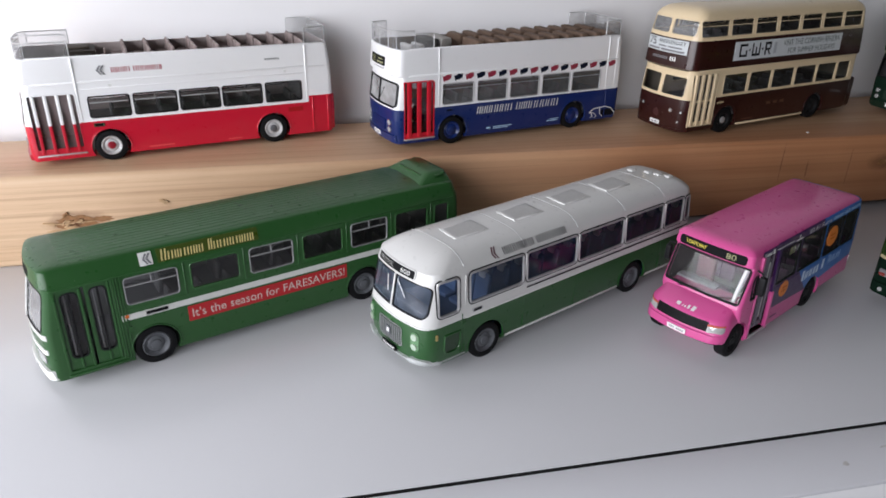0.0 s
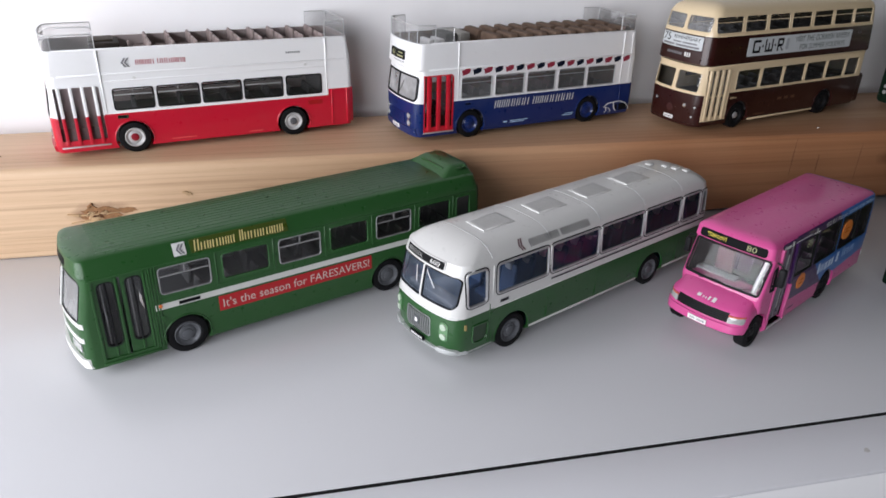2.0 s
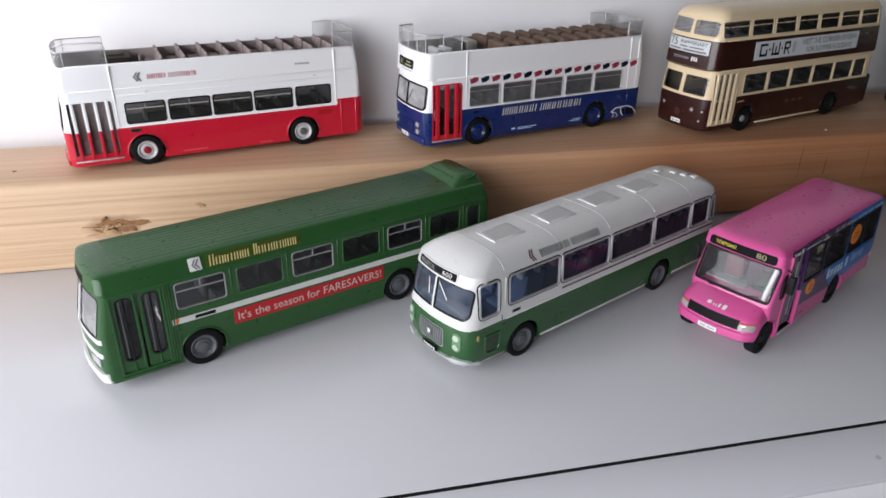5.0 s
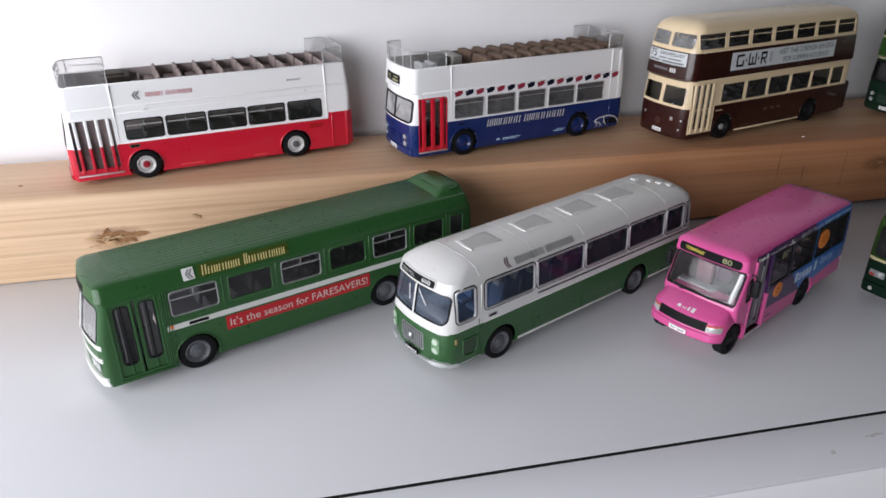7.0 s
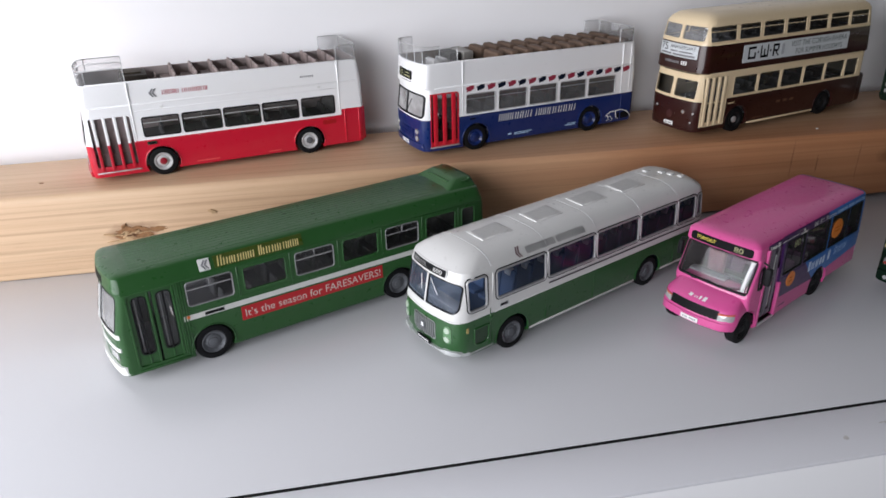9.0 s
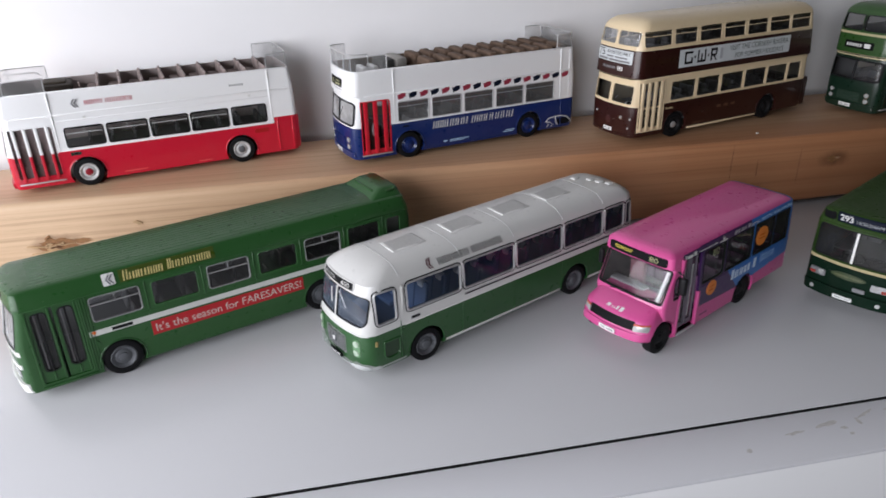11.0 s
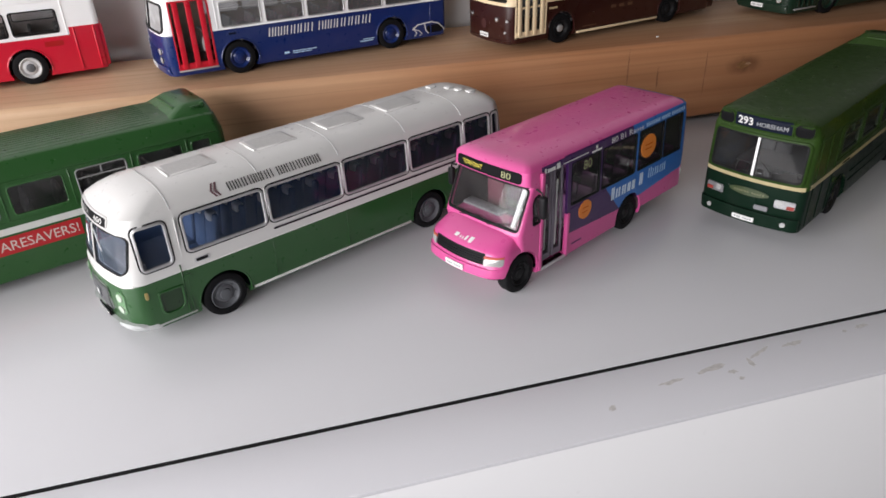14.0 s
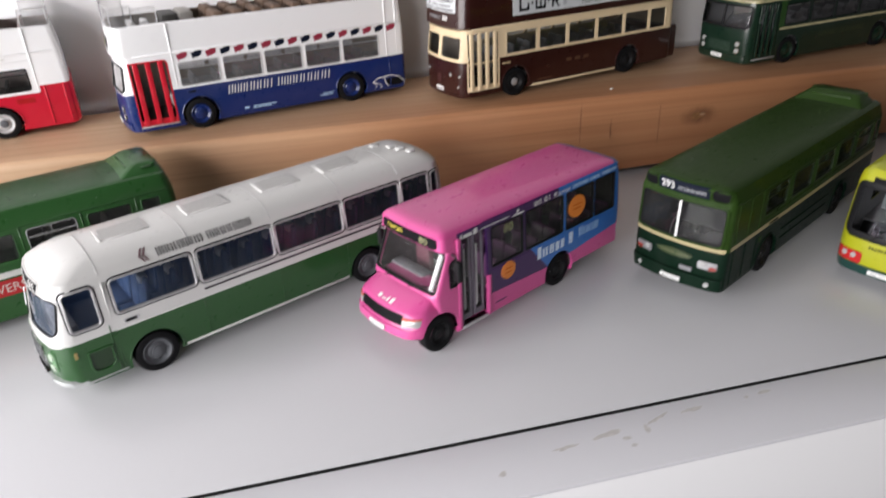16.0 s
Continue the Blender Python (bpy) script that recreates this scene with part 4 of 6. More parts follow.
def blue_white_open_top():
    bus = bus_at("white over blue open-top double-decker model bus on the timber", 13.0, 112.5, TIMBER_TOP, 14.7)
    blue_c = (0.006, 0.021, 0.115)
    paint = livery("white_blue_livery", (0.86, 0.86, 0.86), [(blue_c, dict(z=(None, 17.6)))])
    blue, white = livery("blue_body_paint", blue_c), livery("white_body_paint", (0.86, 0.86, 0.86))
    s = vr_shape([(42.3, 0.4, 1.3, 1.4), (42.7, 0.7, 1.6, 1.7)])
    holes = [(a, b, 18.3, 27.3, 0.9) for a, b in VR_WINS]
    door = (-23.2, -9.3, 5.0, 29.2, (0.2, 0.2, 1.6, 0.2))
    front = [(1.6, 16.2, 18.6, 28.6, 0.8), (16.4, 31.0, 18.6, 28.6, 0.8)]
    body = hollow_body(s, holes, front, [(0, 6.2, 7.3), (65.6, 6.2, 7.3)], (33.6, 42.7), [door])
    put_mesh("body", body, [paint, plain("tan_inside", (0.22, 0.17, 0.13), 0.7)], bus, "white over blue painted body shell", 30)
    floor_pan(bus, s, -8.6, 90, 14.0, SEAT_GREY)
    for a, b in VR_WINS:
        window_on(bus, s.side, a, b, 18.3, 27.3, 0.9, SILVER, HAZY_GLASS, width=0.45, bars=((a + 0.5, 24.9, b - 0.5, 25.1),))
        window_on(bus, s.far_side, a, b, 18.3, 27.3, 0.9, SILVER, HAZY_GLASS, width=0.45)
    red = livery("door_red", (0.55, 0.014, 0.03))
    d = folding_bars(bus, s, *door[:4], 3, red, DIM_GLASS, 2.0, label="red folding door")
    wheel_set(bus, (0, 65.6), 6.2, 0.5, 32.1, livery("blue_rim", blue_c), livery("blue_hub", (0.008, 0.021, 0.10)))
    for x in (0, 65.6):
        arch_lip(s, bus, x, 6.2, 7.4, blue)
    # strong haze in this windscreen paints in a bright reflection
    vr_front(bus, s, blue, livery("grille_blue", (0.006, 0.014, 0.09)), blue, clear("glare_windscreen", (0.90, 0.90, 0.91), 1.4, 0.12, 0.36))
    ledge(s, bus, -21, 90, 31.6, white, 0.4)
    ledge(s, bus, -9, 90, 17.6, white, 0.16)
    ledge(s, bus, -20, 88.5, 42.6, white, 0.35, "parapet_rim")
    for x in (-6.9, 83.6):
        seam(s, bus, x, 17.8, 42.3, white, 0.26)
    seam(s, bus, 88.6, 18, 41.5, white, 0.2)
    seam(s, bus, 84.5, 4, 17, blue, 0.2)
    flag_red = plain("flag_red", (0.28, 0.028, 0.052), 0.5)
    for k in range(17):
        flag(s, bus, -3.2 + 5.58 * k, 30.0, flag_red if k % 2 == 0 else NAVY_INK)
    name_marks((7, 8), s.side, 12.0, 56.4, 12.4, 15.8, WHITE, bus, label="white bars of the fleet name", stroke=0.12, shear=0.18, seed=2)
    strips([(17.5, 19.5, 5.0, 5.8), (21, 29, 4.7, 5.1), (21, 31, 5.4, 5.8), (50.5, 56.5, 5.0, 5.4), (52, 57, 5.8, 6.1)], s.side, PALE_BLUE, bus, label="small pale bars of print")
    bm = bmesh.new()
    ln = [(75.6, 6.6), (78, 8.3), (81.5, 8.6), (85, 8.9), (88.6, 7.8), (91, 5.4), (91.6, 4.2)]
    legs = [[(75.6, 6.6), (78.5, 6.0), (80.2, 4.4), (79, 3.6)], [(81.5, 8.6), (82.0, 5.6), (83.4, 4.2)], [(76.2, 7.2), (77.6, 4.6), (76.6, 3.8)]]
    em = part("emblem", tube([tuple(s.side(a, b, 0.05)) for a, b in ln], 0.24, 6), WHITE, bus, "white outline emblem")
    for leg in legs:
        part("line", tube([tuple(s.side(a, b, 0.05)) for a, b in leg], 0.2, 6), WHITE, em)
    part("rear_panel_mark", patch(s.side, 82.5, 90.5, 4.2, 7.6, 1.2, 0.07, 0.1), INK, bus)
    part("side_lamp", patch(s.side, -3.8, 0.2, 15.0, 16.4, 0.4, 0.2), blue, bus)
    part("recess", patch(s.side, -3.2, -0.4, 15.35, 16.05, 0.2, 0.28, 0.1), INK, bus)
    bl = part("destination_blind", patch(s.front, 10.6, 25.6, 34.6, 38.4, 0.4, 0.2), INK, bus, "black destination blind with pale bars")
    strips([(22.4, 23.0, 35.2, 37.6), (20.6, 21.2, 35.2, 37.6), (12.4, 17.0, 36.9, 37.4), (12.0, 18.2, 35.4, 36.1)], s.front, DULL_YELLOW, bl, 0.3, "bar")
    strips(bars_for((8,), 10.8, 22, 33.4, 33.9, 0.6), s.front, GREY_INK, bus, 0.12)
    part("deck_floor", boxed(-23, 90, 1.6, 31, 33.5, 33.7), DECK, bus)
    seats(bus, [8.5 + 8.0 * k for k in range(10)], (1.8, 17.4), 32.6, 13.2, SEAT_BROWN, 8.0, "tan padded top-deck seat", lean=0.1, pad=2.1, bench=True)
    part("stair_box", boxed(-5.5, 0.5, 16, 30, 33.7, 43.4, 0.5), plain("grey_cover", (0.12, 0.12, 0.115), 0.7, vary=0.3), bus, "dark grey stair cover")
    part("stair_panel", boxed(1.2, 6.6, 15, 30, 33.7, 43.8, 0.8), plain("pale_cover", (0.42, 0.40, 0.37), 0.7, vary=0.25), bus, "pale grey stair panel")
    for x in (-19.5, -14.5):
        part("front_seat", boxed(x, x + 2.6, 4, 13.5, 33.7, 43.6, 0.6), white, bus, "small pale front seat")
    seats(bus, [-3 + 9.5 * k for k in range(9)], (2.5, 18.8), 4.4, 11.0, SEAT_GREY, 10.0)
    screen_panel(bus, [(-18.0, 0.9), (-22.6, 1.0), (-25.6, 2.6), (-27.0, 8), (-27.4, 16.3), (-27.0, 24.6), (-25.6, 30), (-22.6, 31.6), (-18.0, 31.7)], 42.6, 50.0, posts=(2, 3, 4, 5, 6))
    screen_panel(bus, [(-18.0, 0.9), (-14, 0.9), (-9.2, 0.9)], 42.6, 48.8)
    screen_panel(bus, [(81.5, 1.2), (88, 1.2), (90.6, 2.2), (91.1, 8), (91.1, 24.6), (90.6, 30.4), (88, 31.4), (81.5, 31.4)], 42.6, 49.4, posts=(2, 5))


blue_white_open_top()


def dark_green_double_decker():
    bus = bus_at("dark green double-decker model bus with cream bands on the timber", 287.4, 116.6, TIMBER_TOP, 12.0)
    lo, hi, cream = (0.006, 0.021, 0.012), (0.024, 0.070, 0.016), (0.46, 0.41, 0.24)
    paint = livery("green_cream_livery", lo, [(hi, dict(z=(30.5, None))), (hi, dict(x=(-9.5, -5.5), z=(17, None))), (cream, dict(z=(16.6, 17.6), x=(-8, None))), (cream, dict(z=(30.2, 31.9))), (cream, dict(z=(41.4, 42.6)))])
    s = vr_shape([(44, 0.2, 1.0, 0.6), (52.5, 0.9, 2.4, 1.6), (54.5, 1.8, 3.6, 2.6), (56.3, 4.0, 6.0, 4.6), (57.3, 9.0, 10, 8)])
    ups = [(-22.5, -7.6), (-5.6, 10.2), (12.0, 27.4), (29.0, 44.6), (46.4, 61.9), (63.2, 79.8)]
    holes = [(a, b, 18.9, 27.8, 0.9) for a, b in VR_WINS] + [(a, b, 43.6, 51.6, 0.9) for a, b in ups]
    door = (-23.2, -9.3, 5.0, 29.2, (0.2, 0.2, 1.6, 0.2))
    front = [(1.6, 16.2, 18.6, 28.6, 0.8), (16.4, 31.0, 18.6, 28.6, 0.8), (2.6, 16.0, 43.8, 51.4, 1.0), (16.7, 30.0, 43.8, 51.4, 1.0)]
    body = hollow_body(s, holes, front, [(0, 6.2, 7.3), (65.6, 6.2, 7.3)], None, [door])
    put_mesh("body", body, [paint, INSIDE], bus, "dark green and cream painted body shell", 30)
    floor_pan(bus, s, -8.6, 90, 14.0, SEAT_GREY)
    for a, b, c, d, r in holes:
        window_on(bus, s.side, a, b, c, d, r, BLACK, DIM_GLASS, width=0.45)
    for a, b, c, d, r in front[2:]:
        window_on(bus, s.front, a, b, c, d, r, BLACK, FRONT_GLASS, width=0.5)
    green = livery("dark_green_paint", lo)
    folding_bars(bus, s, *door[:4], 4, green, DIM_GLASS, 1.4, label="dark green folding door")
    wheel_set(bus, (0, 65.6), 6.2, 0.5, 32.1, livery("green_rim", lo), green)
    vr_front(bus, s, green, livery("grille_green", (0.014, 0.030, 0.020)), livery("slat_green", (0.03, 0.055, 0.038)))
    bl = part("destination_blind", patch(s.front, 8.4, 25.4, 34.4, 38.2, 0.4, 0.2), INK, bus, "black destination blind with pale bars")
    strips([(10, 13.4, 35.2, 37.4)] + bars_for((7,), 15, 24.5, 35.5, 37.0, 0.66), s.front, WHITE, bl, 0.3, "bar")
    ledge(s, bus, -21, 90, 31.6, livery("green_ledge", hi), 0.3)
    name_marks((5, 6), s.side, 20, 52, 10.5, 12.8, livery("faded_gold", (0.045, 0.06, 0.025)), bus, label="faint gold bars of the fleet name")
    seats(bus, [-3 + 9.5 * k for k in range(9)], (2.5, 18.8), 4.4, 11.0, SEAT_GREY, 10.0)


dark_green_double_decker()


# ---- the brown and cream double decker ----
def brown_cream_double_decker():
    bus = bus_at("brown and cream double-decker model bus with advert boards on the timber", 146.4, 110.7, TIMBER_TOP, 16.4)
    brown_c, cream_c = (0.030, 0.0075, 0.006), (0.75, 0.60, 0.385)
    paint = livery("brown_cream_livery", cream_c, [(brown_c, dict(z=(None, 18.0))), (brown_c, dict(z=(31.2, 44.4)))], wear=0.02)
    brown, cream = livery("brown_body_paint", brown_c, wear=0.02), livery("cream_body_paint", cream_c)
    s = Shape(-29.0, 94.6, 32.4, [(3.0, 0.6, 0.6, 0.4), (5, 0.1, 0.2, 0), (18, 0, 0.2, 0), (29.5, 0.1, 1.8, 0.4), (31.0, 0.2, 1.6, 0), (31.8, -0.1, 0.4, -1.2), (44.4, 0.3, 1.2, 0.2), (53.6, 1.2, 3.0, 1.4), (55.6, 2.2, 4.4, 2.6), (57.4, 4.6, 7, 5), (58.4, 9.5, 11, 10)], 2.4, 3.6, 3.0)
    low = [(-4.8, 11.2), (12.6, 27.6), (28.9, 44.4), (45.7, 61.0), (62.1, 76.8), (78.0, 88.0)]
    ups = [(-23.5, -7.0), (-5.4, 9.0), (10.7, 25.3), (27.0, 41.4), (43.2, 57.5), (59.2, 73.8), (75.2, 89.6)]
    holes = [(a, b, 19.0, 28.2, 0.8) for a, b in low] + [(a, b, 45.8, 53.0, 0.9) for a, b in ups]
    door = (-24.2, -8.6, 5.6, 29.6, 0.3)
    front = [(2.6, 15.4, 19.0, 28.0, 1.2), (17.0, 29.8, 19.0, 28.0, 1.2), (2.6, 15.6, 46.0, 52.8, 1.2), (16.8, 29.8, 46.0, 52.8, 1.2)]
    body = hollow_body(s, holes, front, [(0, 6.2, 7.3), (65.2, 6.2, 7.3)], None, [door])
    put_mesh("body", body, [paint, plain("cream_inside", (0.32, 0.27, 0.20), 0.7)], bus, "brown and cream painted body shell", 30)
    floor_pan(bus, s, -8.0, 87, 14.0, SEAT_GREY)
    for a, b, c, d, r in holes:
        bars = ((a + 0.4, d - 2.6, b - 0.4, d - 2.25),) if c > 40 else ()
        window_on(bus, s.side, a, b, c, d, r, cream, GLASS, width=0.4, lift=0.15, bars=bars)
        window_on(bus, s.far_side, a, b, c, d, r, cream, GLASS, width=0.4, lift=0.15)
    for a, b, c, d, r in front:
        window_on(bus, s.front, a, b, c, d, r, cream, clear("misty_glazing", (0.85, 0.85, 0.85), 1.45, 0.08, 0.22) if c > 40 else FRONT_GLASS, name="windscreen", width=0.5)
    folding_bars(bus, s, *door[:4], 4, cream, DIM_GLASS, 1.7, 17.0, brown, "cream folding door with upright leaf edges")
    wheel_set(bus, (0, 65.2), 6.2, 0.5, 31.9, BLACK, SILVER, 0.6, BLACK)
    for x in (0, 65.2):
        arch_lip(s, bus, x, 6.2, 7.4, brown)
    part("engine_cover", boxed(88, 98.6, 1.4, 31, 2.8, 18.6, 1.6, 3), brown, bus, "brown rear engine cover")
    ledge(s, bus, -22, 90, 31.1, cream, 0.35)
    ledge(s, bus, -21, 90, 44.6, cream, 0.3)
    ledge(s, bus, 9, 58, 3.4, cream, 0.5, "sill_strip")
    ad = part("advert_board", patch(s.side, -1.6, 75.4, 34.4, 42.8, 0.2, 0.2), plain("advert_white", (0.62, 0.65, 0.66), 0.5, vary=0.12, scale=150), bus, "pale advert board with black lettering")
    mark = [(1.5, 8.4, 35.8, 36.9), (1.5, 2.9, 36.9, 40.6), (1.5, 8.4, 40.6, 41.7), (7.0, 8.4, 36.9, 38.8), (9.8, 11.0, 38.2, 39.3), (12.6, 13.8, 36, 41.7), (15.6, 16.8, 36, 40), (18.6, 19.8, 36, 41.7), (12.6, 19.8, 35.8, 36.9),
            (21.2, 22.4, 38.2, 39.3), (24, 25.4, 35.8, 41.7), (25.4, 29.6, 40.6, 41.7), (28.4, 29.6, 38.6, 41.2), (25.4, 29, 38.0, 39.0), (26.8, 28.0, 37.2, 38.0), (27.6, 28.8, 36.5, 37.2), (28.4, 29.8, 35.8, 36.5)]
    strips([(1.5 + (p - 1.5) * 0.76, 1.5 + (q - 1.5) * 0.76, v, w) for p, q, v, w in mark], s.side, INK, ad, 0.3, label="large black shapes of a company mark")
    part("crest", patch(s.side, 24.8, 26.8, 36.0, 41.4, 0.8, 0.3, 0.1), plain("crest_grey", (0.42, 0.44, 0.46), 0.5), ad)
    faded = plain("faded_green_print", (0.085, 0.115, 0.105), 0.5, vary=0.3, scale=700)
    words("VISIT THE CORNISH RIVIERA", s.side, 31.4, 73.6, 39.2, 41.9, faded, ad, 0.3)
    words("FOR SUMMER HOLIDAYS", s.side, 35.6, 70.6, 35.4, 37.9, faded, ad, 0.3)
    fa = part("advert_board", patch(s.front, 4.6, 29.4, 37.8, 43.8, 0.2, 0.25), plain("advert_white", (0.62, 0.65, 0.66), 0.5, vary=0.12, scale=150), bus, "pale advert board with black lettering")

    def mirrored(u, v, lift=0.0):
        return s.front(s.w - u, v, lift)
    words("75", mirrored, 4.0, 8.8, 40.0, 43.4, INK, fa, 0.35)
    words("ANNIVERSARY", mirrored, 10.8, 26.6, 41.5, 43.2, INK, fa, 0.35)
    strips([(11, 16, 39.9, 40.6), (17, 25, 39.9, 40.6), (4.2, 12, 38.3, 39.2), (13, 26.6, 38.3, 39.2)], mirrored, GREY_INK, fa, 0.35, "bar")
    strips(bars_for((9,), 8, 18, 34.6, 35.8, 0.66), mirrored, GREY_INK, bus, 0.12)
    strips(bars_for((3,), 19.2, 23, 34.3, 36.2, 0.66), mirrored, WHITE, bus, 0.12)
    for y in (7.8, 26.0):
        h = part("headlamp", disc(s.front, y, 12.4, 1.0, lift=0.4), CHROME, bus, "small round headlamp")
        part("lens", disc(s.front, y, 12.4, 0.6, lift=0.5, thick=0.2), LENS, h)
    for y, z in ((2.6, 12.2), (29.8, 12.2), (3.4, 7.6)):
        part("side_lamp", disc(s.front, y, z, 0.4, 0.5, lift=0.35), LENS, bus)
    part("badge", disc(s.front, 16.2, 9.8, 1.9, lift=0.25), livery("badge_brown", (0.06, 0.022, 0.02)), bus)
    plate(s.front, 13.4, 19.2, 4.4, 6.2, bus)
    part("bumper", patch(s.front, 1.6, 30.8, 3.0, 4.2, 0.5, 0.5, 0.6), brown, bus)
    strips([(12, 20, 5.2, 5.7), (28, 31, 11.2, 12.6), (33, 36, 11.2, 12.6), (38, 41, 11.2, 12.6)], s.side, livery("faded_brown_print", (0.10, 0.05, 0.03)), bus, label="faint bars of print")
    strips(bars_for((5,), -7.0, -2.4, 15.0, 15.8, 0.6), s.side, CREAM_INK, bus)
    seats(bus, [-3 + 9.5 * k for k in range(9)], (2.5, 18.5), 4.4, 11.0, SEAT_GREY, 10.0)
    seats(bus, [-16 + 9.5 * k for k in range(11)], (2.5, 18.5), 34, 11.0, SEAT_GREY, 8.0)


brown_cream_double_decker()


# ---- the two long green single deckers ----
def long_single_decker(label, x, y, yaw, main, lower, band, band_z, ribs, rim_mat, opening, fixed, short=0.0, spec=0.32, glass=DIM_GLASS):
    bus = bus_at(label, x, y, 0, yaw)
    rules = [(lower, dict(z=(None, band_z[0])))] if lower else []
    paint = livery("long_bus_livery", main, rules, spec=spec, coat=0.3 * spec)
    coat = livery("long_bus_paint", main, spec=spec, coat=0.3 * spec)
    low_coat = livery("long_bus_skirt", lower or main, spec=spec, coat=0.3 * spec)
    s = Shape(-32.0, 118.5 - short, 33.0, [(3.4, 0.5, 0.4, 0.3), (5, 0.1, 0, 0), (20.5, 0, 0.2, 0), (32.8, 0.05, 2.8, 0.6), (33.4, 0.2, 2.6, 0.7), (34.2, 0.3, 2.2, 0.8), (38.4, 2.4, 2.8, 1.8), (38.8, 2.9, 3.3, 2.4), (39.2, 4.6, 4.8, 4.4), (39.6, 9, 9, 9)], 2.4, 2.2, 3.0, 1.0)
    if short:
        s.profile = [(3.4, 0.5, 0.4, 0.3), (5, 0.1, 0, 0), (20.5, 0, 0.1, 0), (32.8, 0.05, 0.9, 0.6), (33.4, 0.2, 1.1, 0.7)] + [(34.2, 0.3, 1.6, 0.8), (37.6, 1.5, 0.8, 1.4), (38.2, 2.3, 1.2, 2.2), (38.7, 4.6, 2.6, 4.2), (39.0, 9, 7, 9)]
    wins = [(-6.2, 9.5), (13.4, 28.9), (32.6, 47.6), (51.4, 66.2), (69.8, 84.4), (88.0, 102.0), (105.2, 111.6)]
    if short:
        wins = wins[:5] + [(87.0, 93.0)]
    tail, axle = 118.5 - short, 62.0 if short else 74.8
    holes = [(a, b, 23.1, 32.0, 1.1) for a, b in wins]
    door = (-25.2, -9.4, 5.4, 33.2, 0.4)
    front = [(2.0, 16.3, 19.8, 32.4, (1.6, 0.2, 0.2, 1.6)), (16.7, 31.0, 19.8, 32.4, (0.2, 1.6, 1.6, 0.2))]
    body = hollow_body(s, holes, front, [(0, 6.6, 7.4), (axle, 6.6, 7.4)], None, () if short else [door])
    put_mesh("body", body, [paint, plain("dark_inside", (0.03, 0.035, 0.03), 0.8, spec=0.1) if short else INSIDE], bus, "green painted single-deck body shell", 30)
    floor_pan(bus, s, -8.6, tail - 4, 14.4, SEAT_GREY)
    for k, (a, b) in enumerate(wins):
        bars = ((a + 0.4, 29.0, b - 0.4, 29.4), ((a + b) / 2 - 0.18, 29.2, (a + b) / 2 + 0.18, 31.8)) if k in (0, 2, 4) else ()
        window_on(bus, s.side, a, b, 23.1, 32.0, 1.1, opening if k in (0, 2, 4) else fixed, glass, width=0.4, bars=bars)
        window_on(bus, s.far_side, a, b, 23.1, 32.0, 1.1, GREY_RIM, glass, width=0.5)
    for a, b, c, d, r in front:
        # the long bus's paler windscreen has the window's glare mixed into its haze
        window_on(bus, s.front, a, b, c, d, r, BLACK, clear("dusty_windscreen", (0.52, 0.53, 0.54), 1.45, 0.06, 0.02) if short else clear("pale_glare_windscreen", (0.85, 0.86, 0.86), 1.4, 0.10, 0.22), name="windscreen", width=0.7 if short else 0.4, lift=0.3 if short else 0.15)
    part("windscreen_pillar", patch(s.front, 16.1, 16.9, 20.0, 32.2, 0.2, 0.5, 0.6), PLATE_WHITE, bus, "white pillar between the windscreens")
    if short:
        part("seal", ring(s.front, rounded(1.2, 31.8, 19.0, 33.2, 2.0), rounded(2.0, 31.0, 19.8, 32.4, 1.4), 0.5), coat, bus, "green rim round the windscreens")
    if short:
        for xx in (-25.4, -17.3, -9.3):
            seam(s, bus, xx, band_z[1] + 0.2, 33, coat, 0.22)
            seam(s, bus, xx, 5, band_z[0] - 0.2, low_coat, 0.22)
    else:
        d = part("door", ring(s.side, rounded(-25.5, -9.1, 5.1, 33.5, 0.5), rounded(-24.7, -9.9, 5.9, 32.7, 0.3), 0.15), coat, bus, "two-leaf door with tall glazing")

        def set_back(u, v, lift=0.0):
            return s.side(u, v, lift - 0.5)
        for a, b in ((-24.8, -17.6), (-17.0, -9.8)):
            mid = (a + b) / 2
            leaf = part("leaf", ring(set_back, rounded(a, b, 5.8, 32.8, 0.4), rounded(a + 1.3, b - 1.3, 9.8, 31.6, 1.6), 0.2), coat, d)
            window_on(leaf, set_back, a + 1.3, b - 1.3, 9.8, 31.6, 1.6, BLACK, glass, name="window", width=0.6)
            part("fold_bar", boxed(mid - 0.3, mid + 0.3, 0.15, 0.9, 9.6, 31.6, 0.2), BLACK, leaf, "dark fold down the middle of the glazing")
            part("grab_rail", boxed(mid - 1.35, mid - 0.95, 0.9, 1.3, 10.6, 30.8, 0.15), SILVER, leaf, "thin bright grab rail")
            part("ridge", boxed(mid - 0.35, mid + 0.35, 0.05, 0.9, 5.9, 9.4, 0.25), coat, leaf)
            part("ridge", boxed(b - 0.9, b - 0.2, -0.15, 0.9, 5.9, 32.6, 0.25), coat, leaf)
        for k in range(3):
            part("rib", boxed(-9.0 + 0.85 * k, -8.55 + 0.85 * k, -0.28, 0.4, 5.0, 33.0, 0.18), coat, d, "upright rib beside the door")
        part("step_edge", boxed(-25.6, -8.6, -0.3, 1.0, 4.0, 4.8, 0.2), low_coat, d)
    wheel_set(bus, (0, axle), 6.6, 0.5, 32.5, rim_mat, rim_mat, 0.64)
    for xx in (0, axle):
        arch_lip(s, bus, xx, 6.6, 7.6, low_coat)
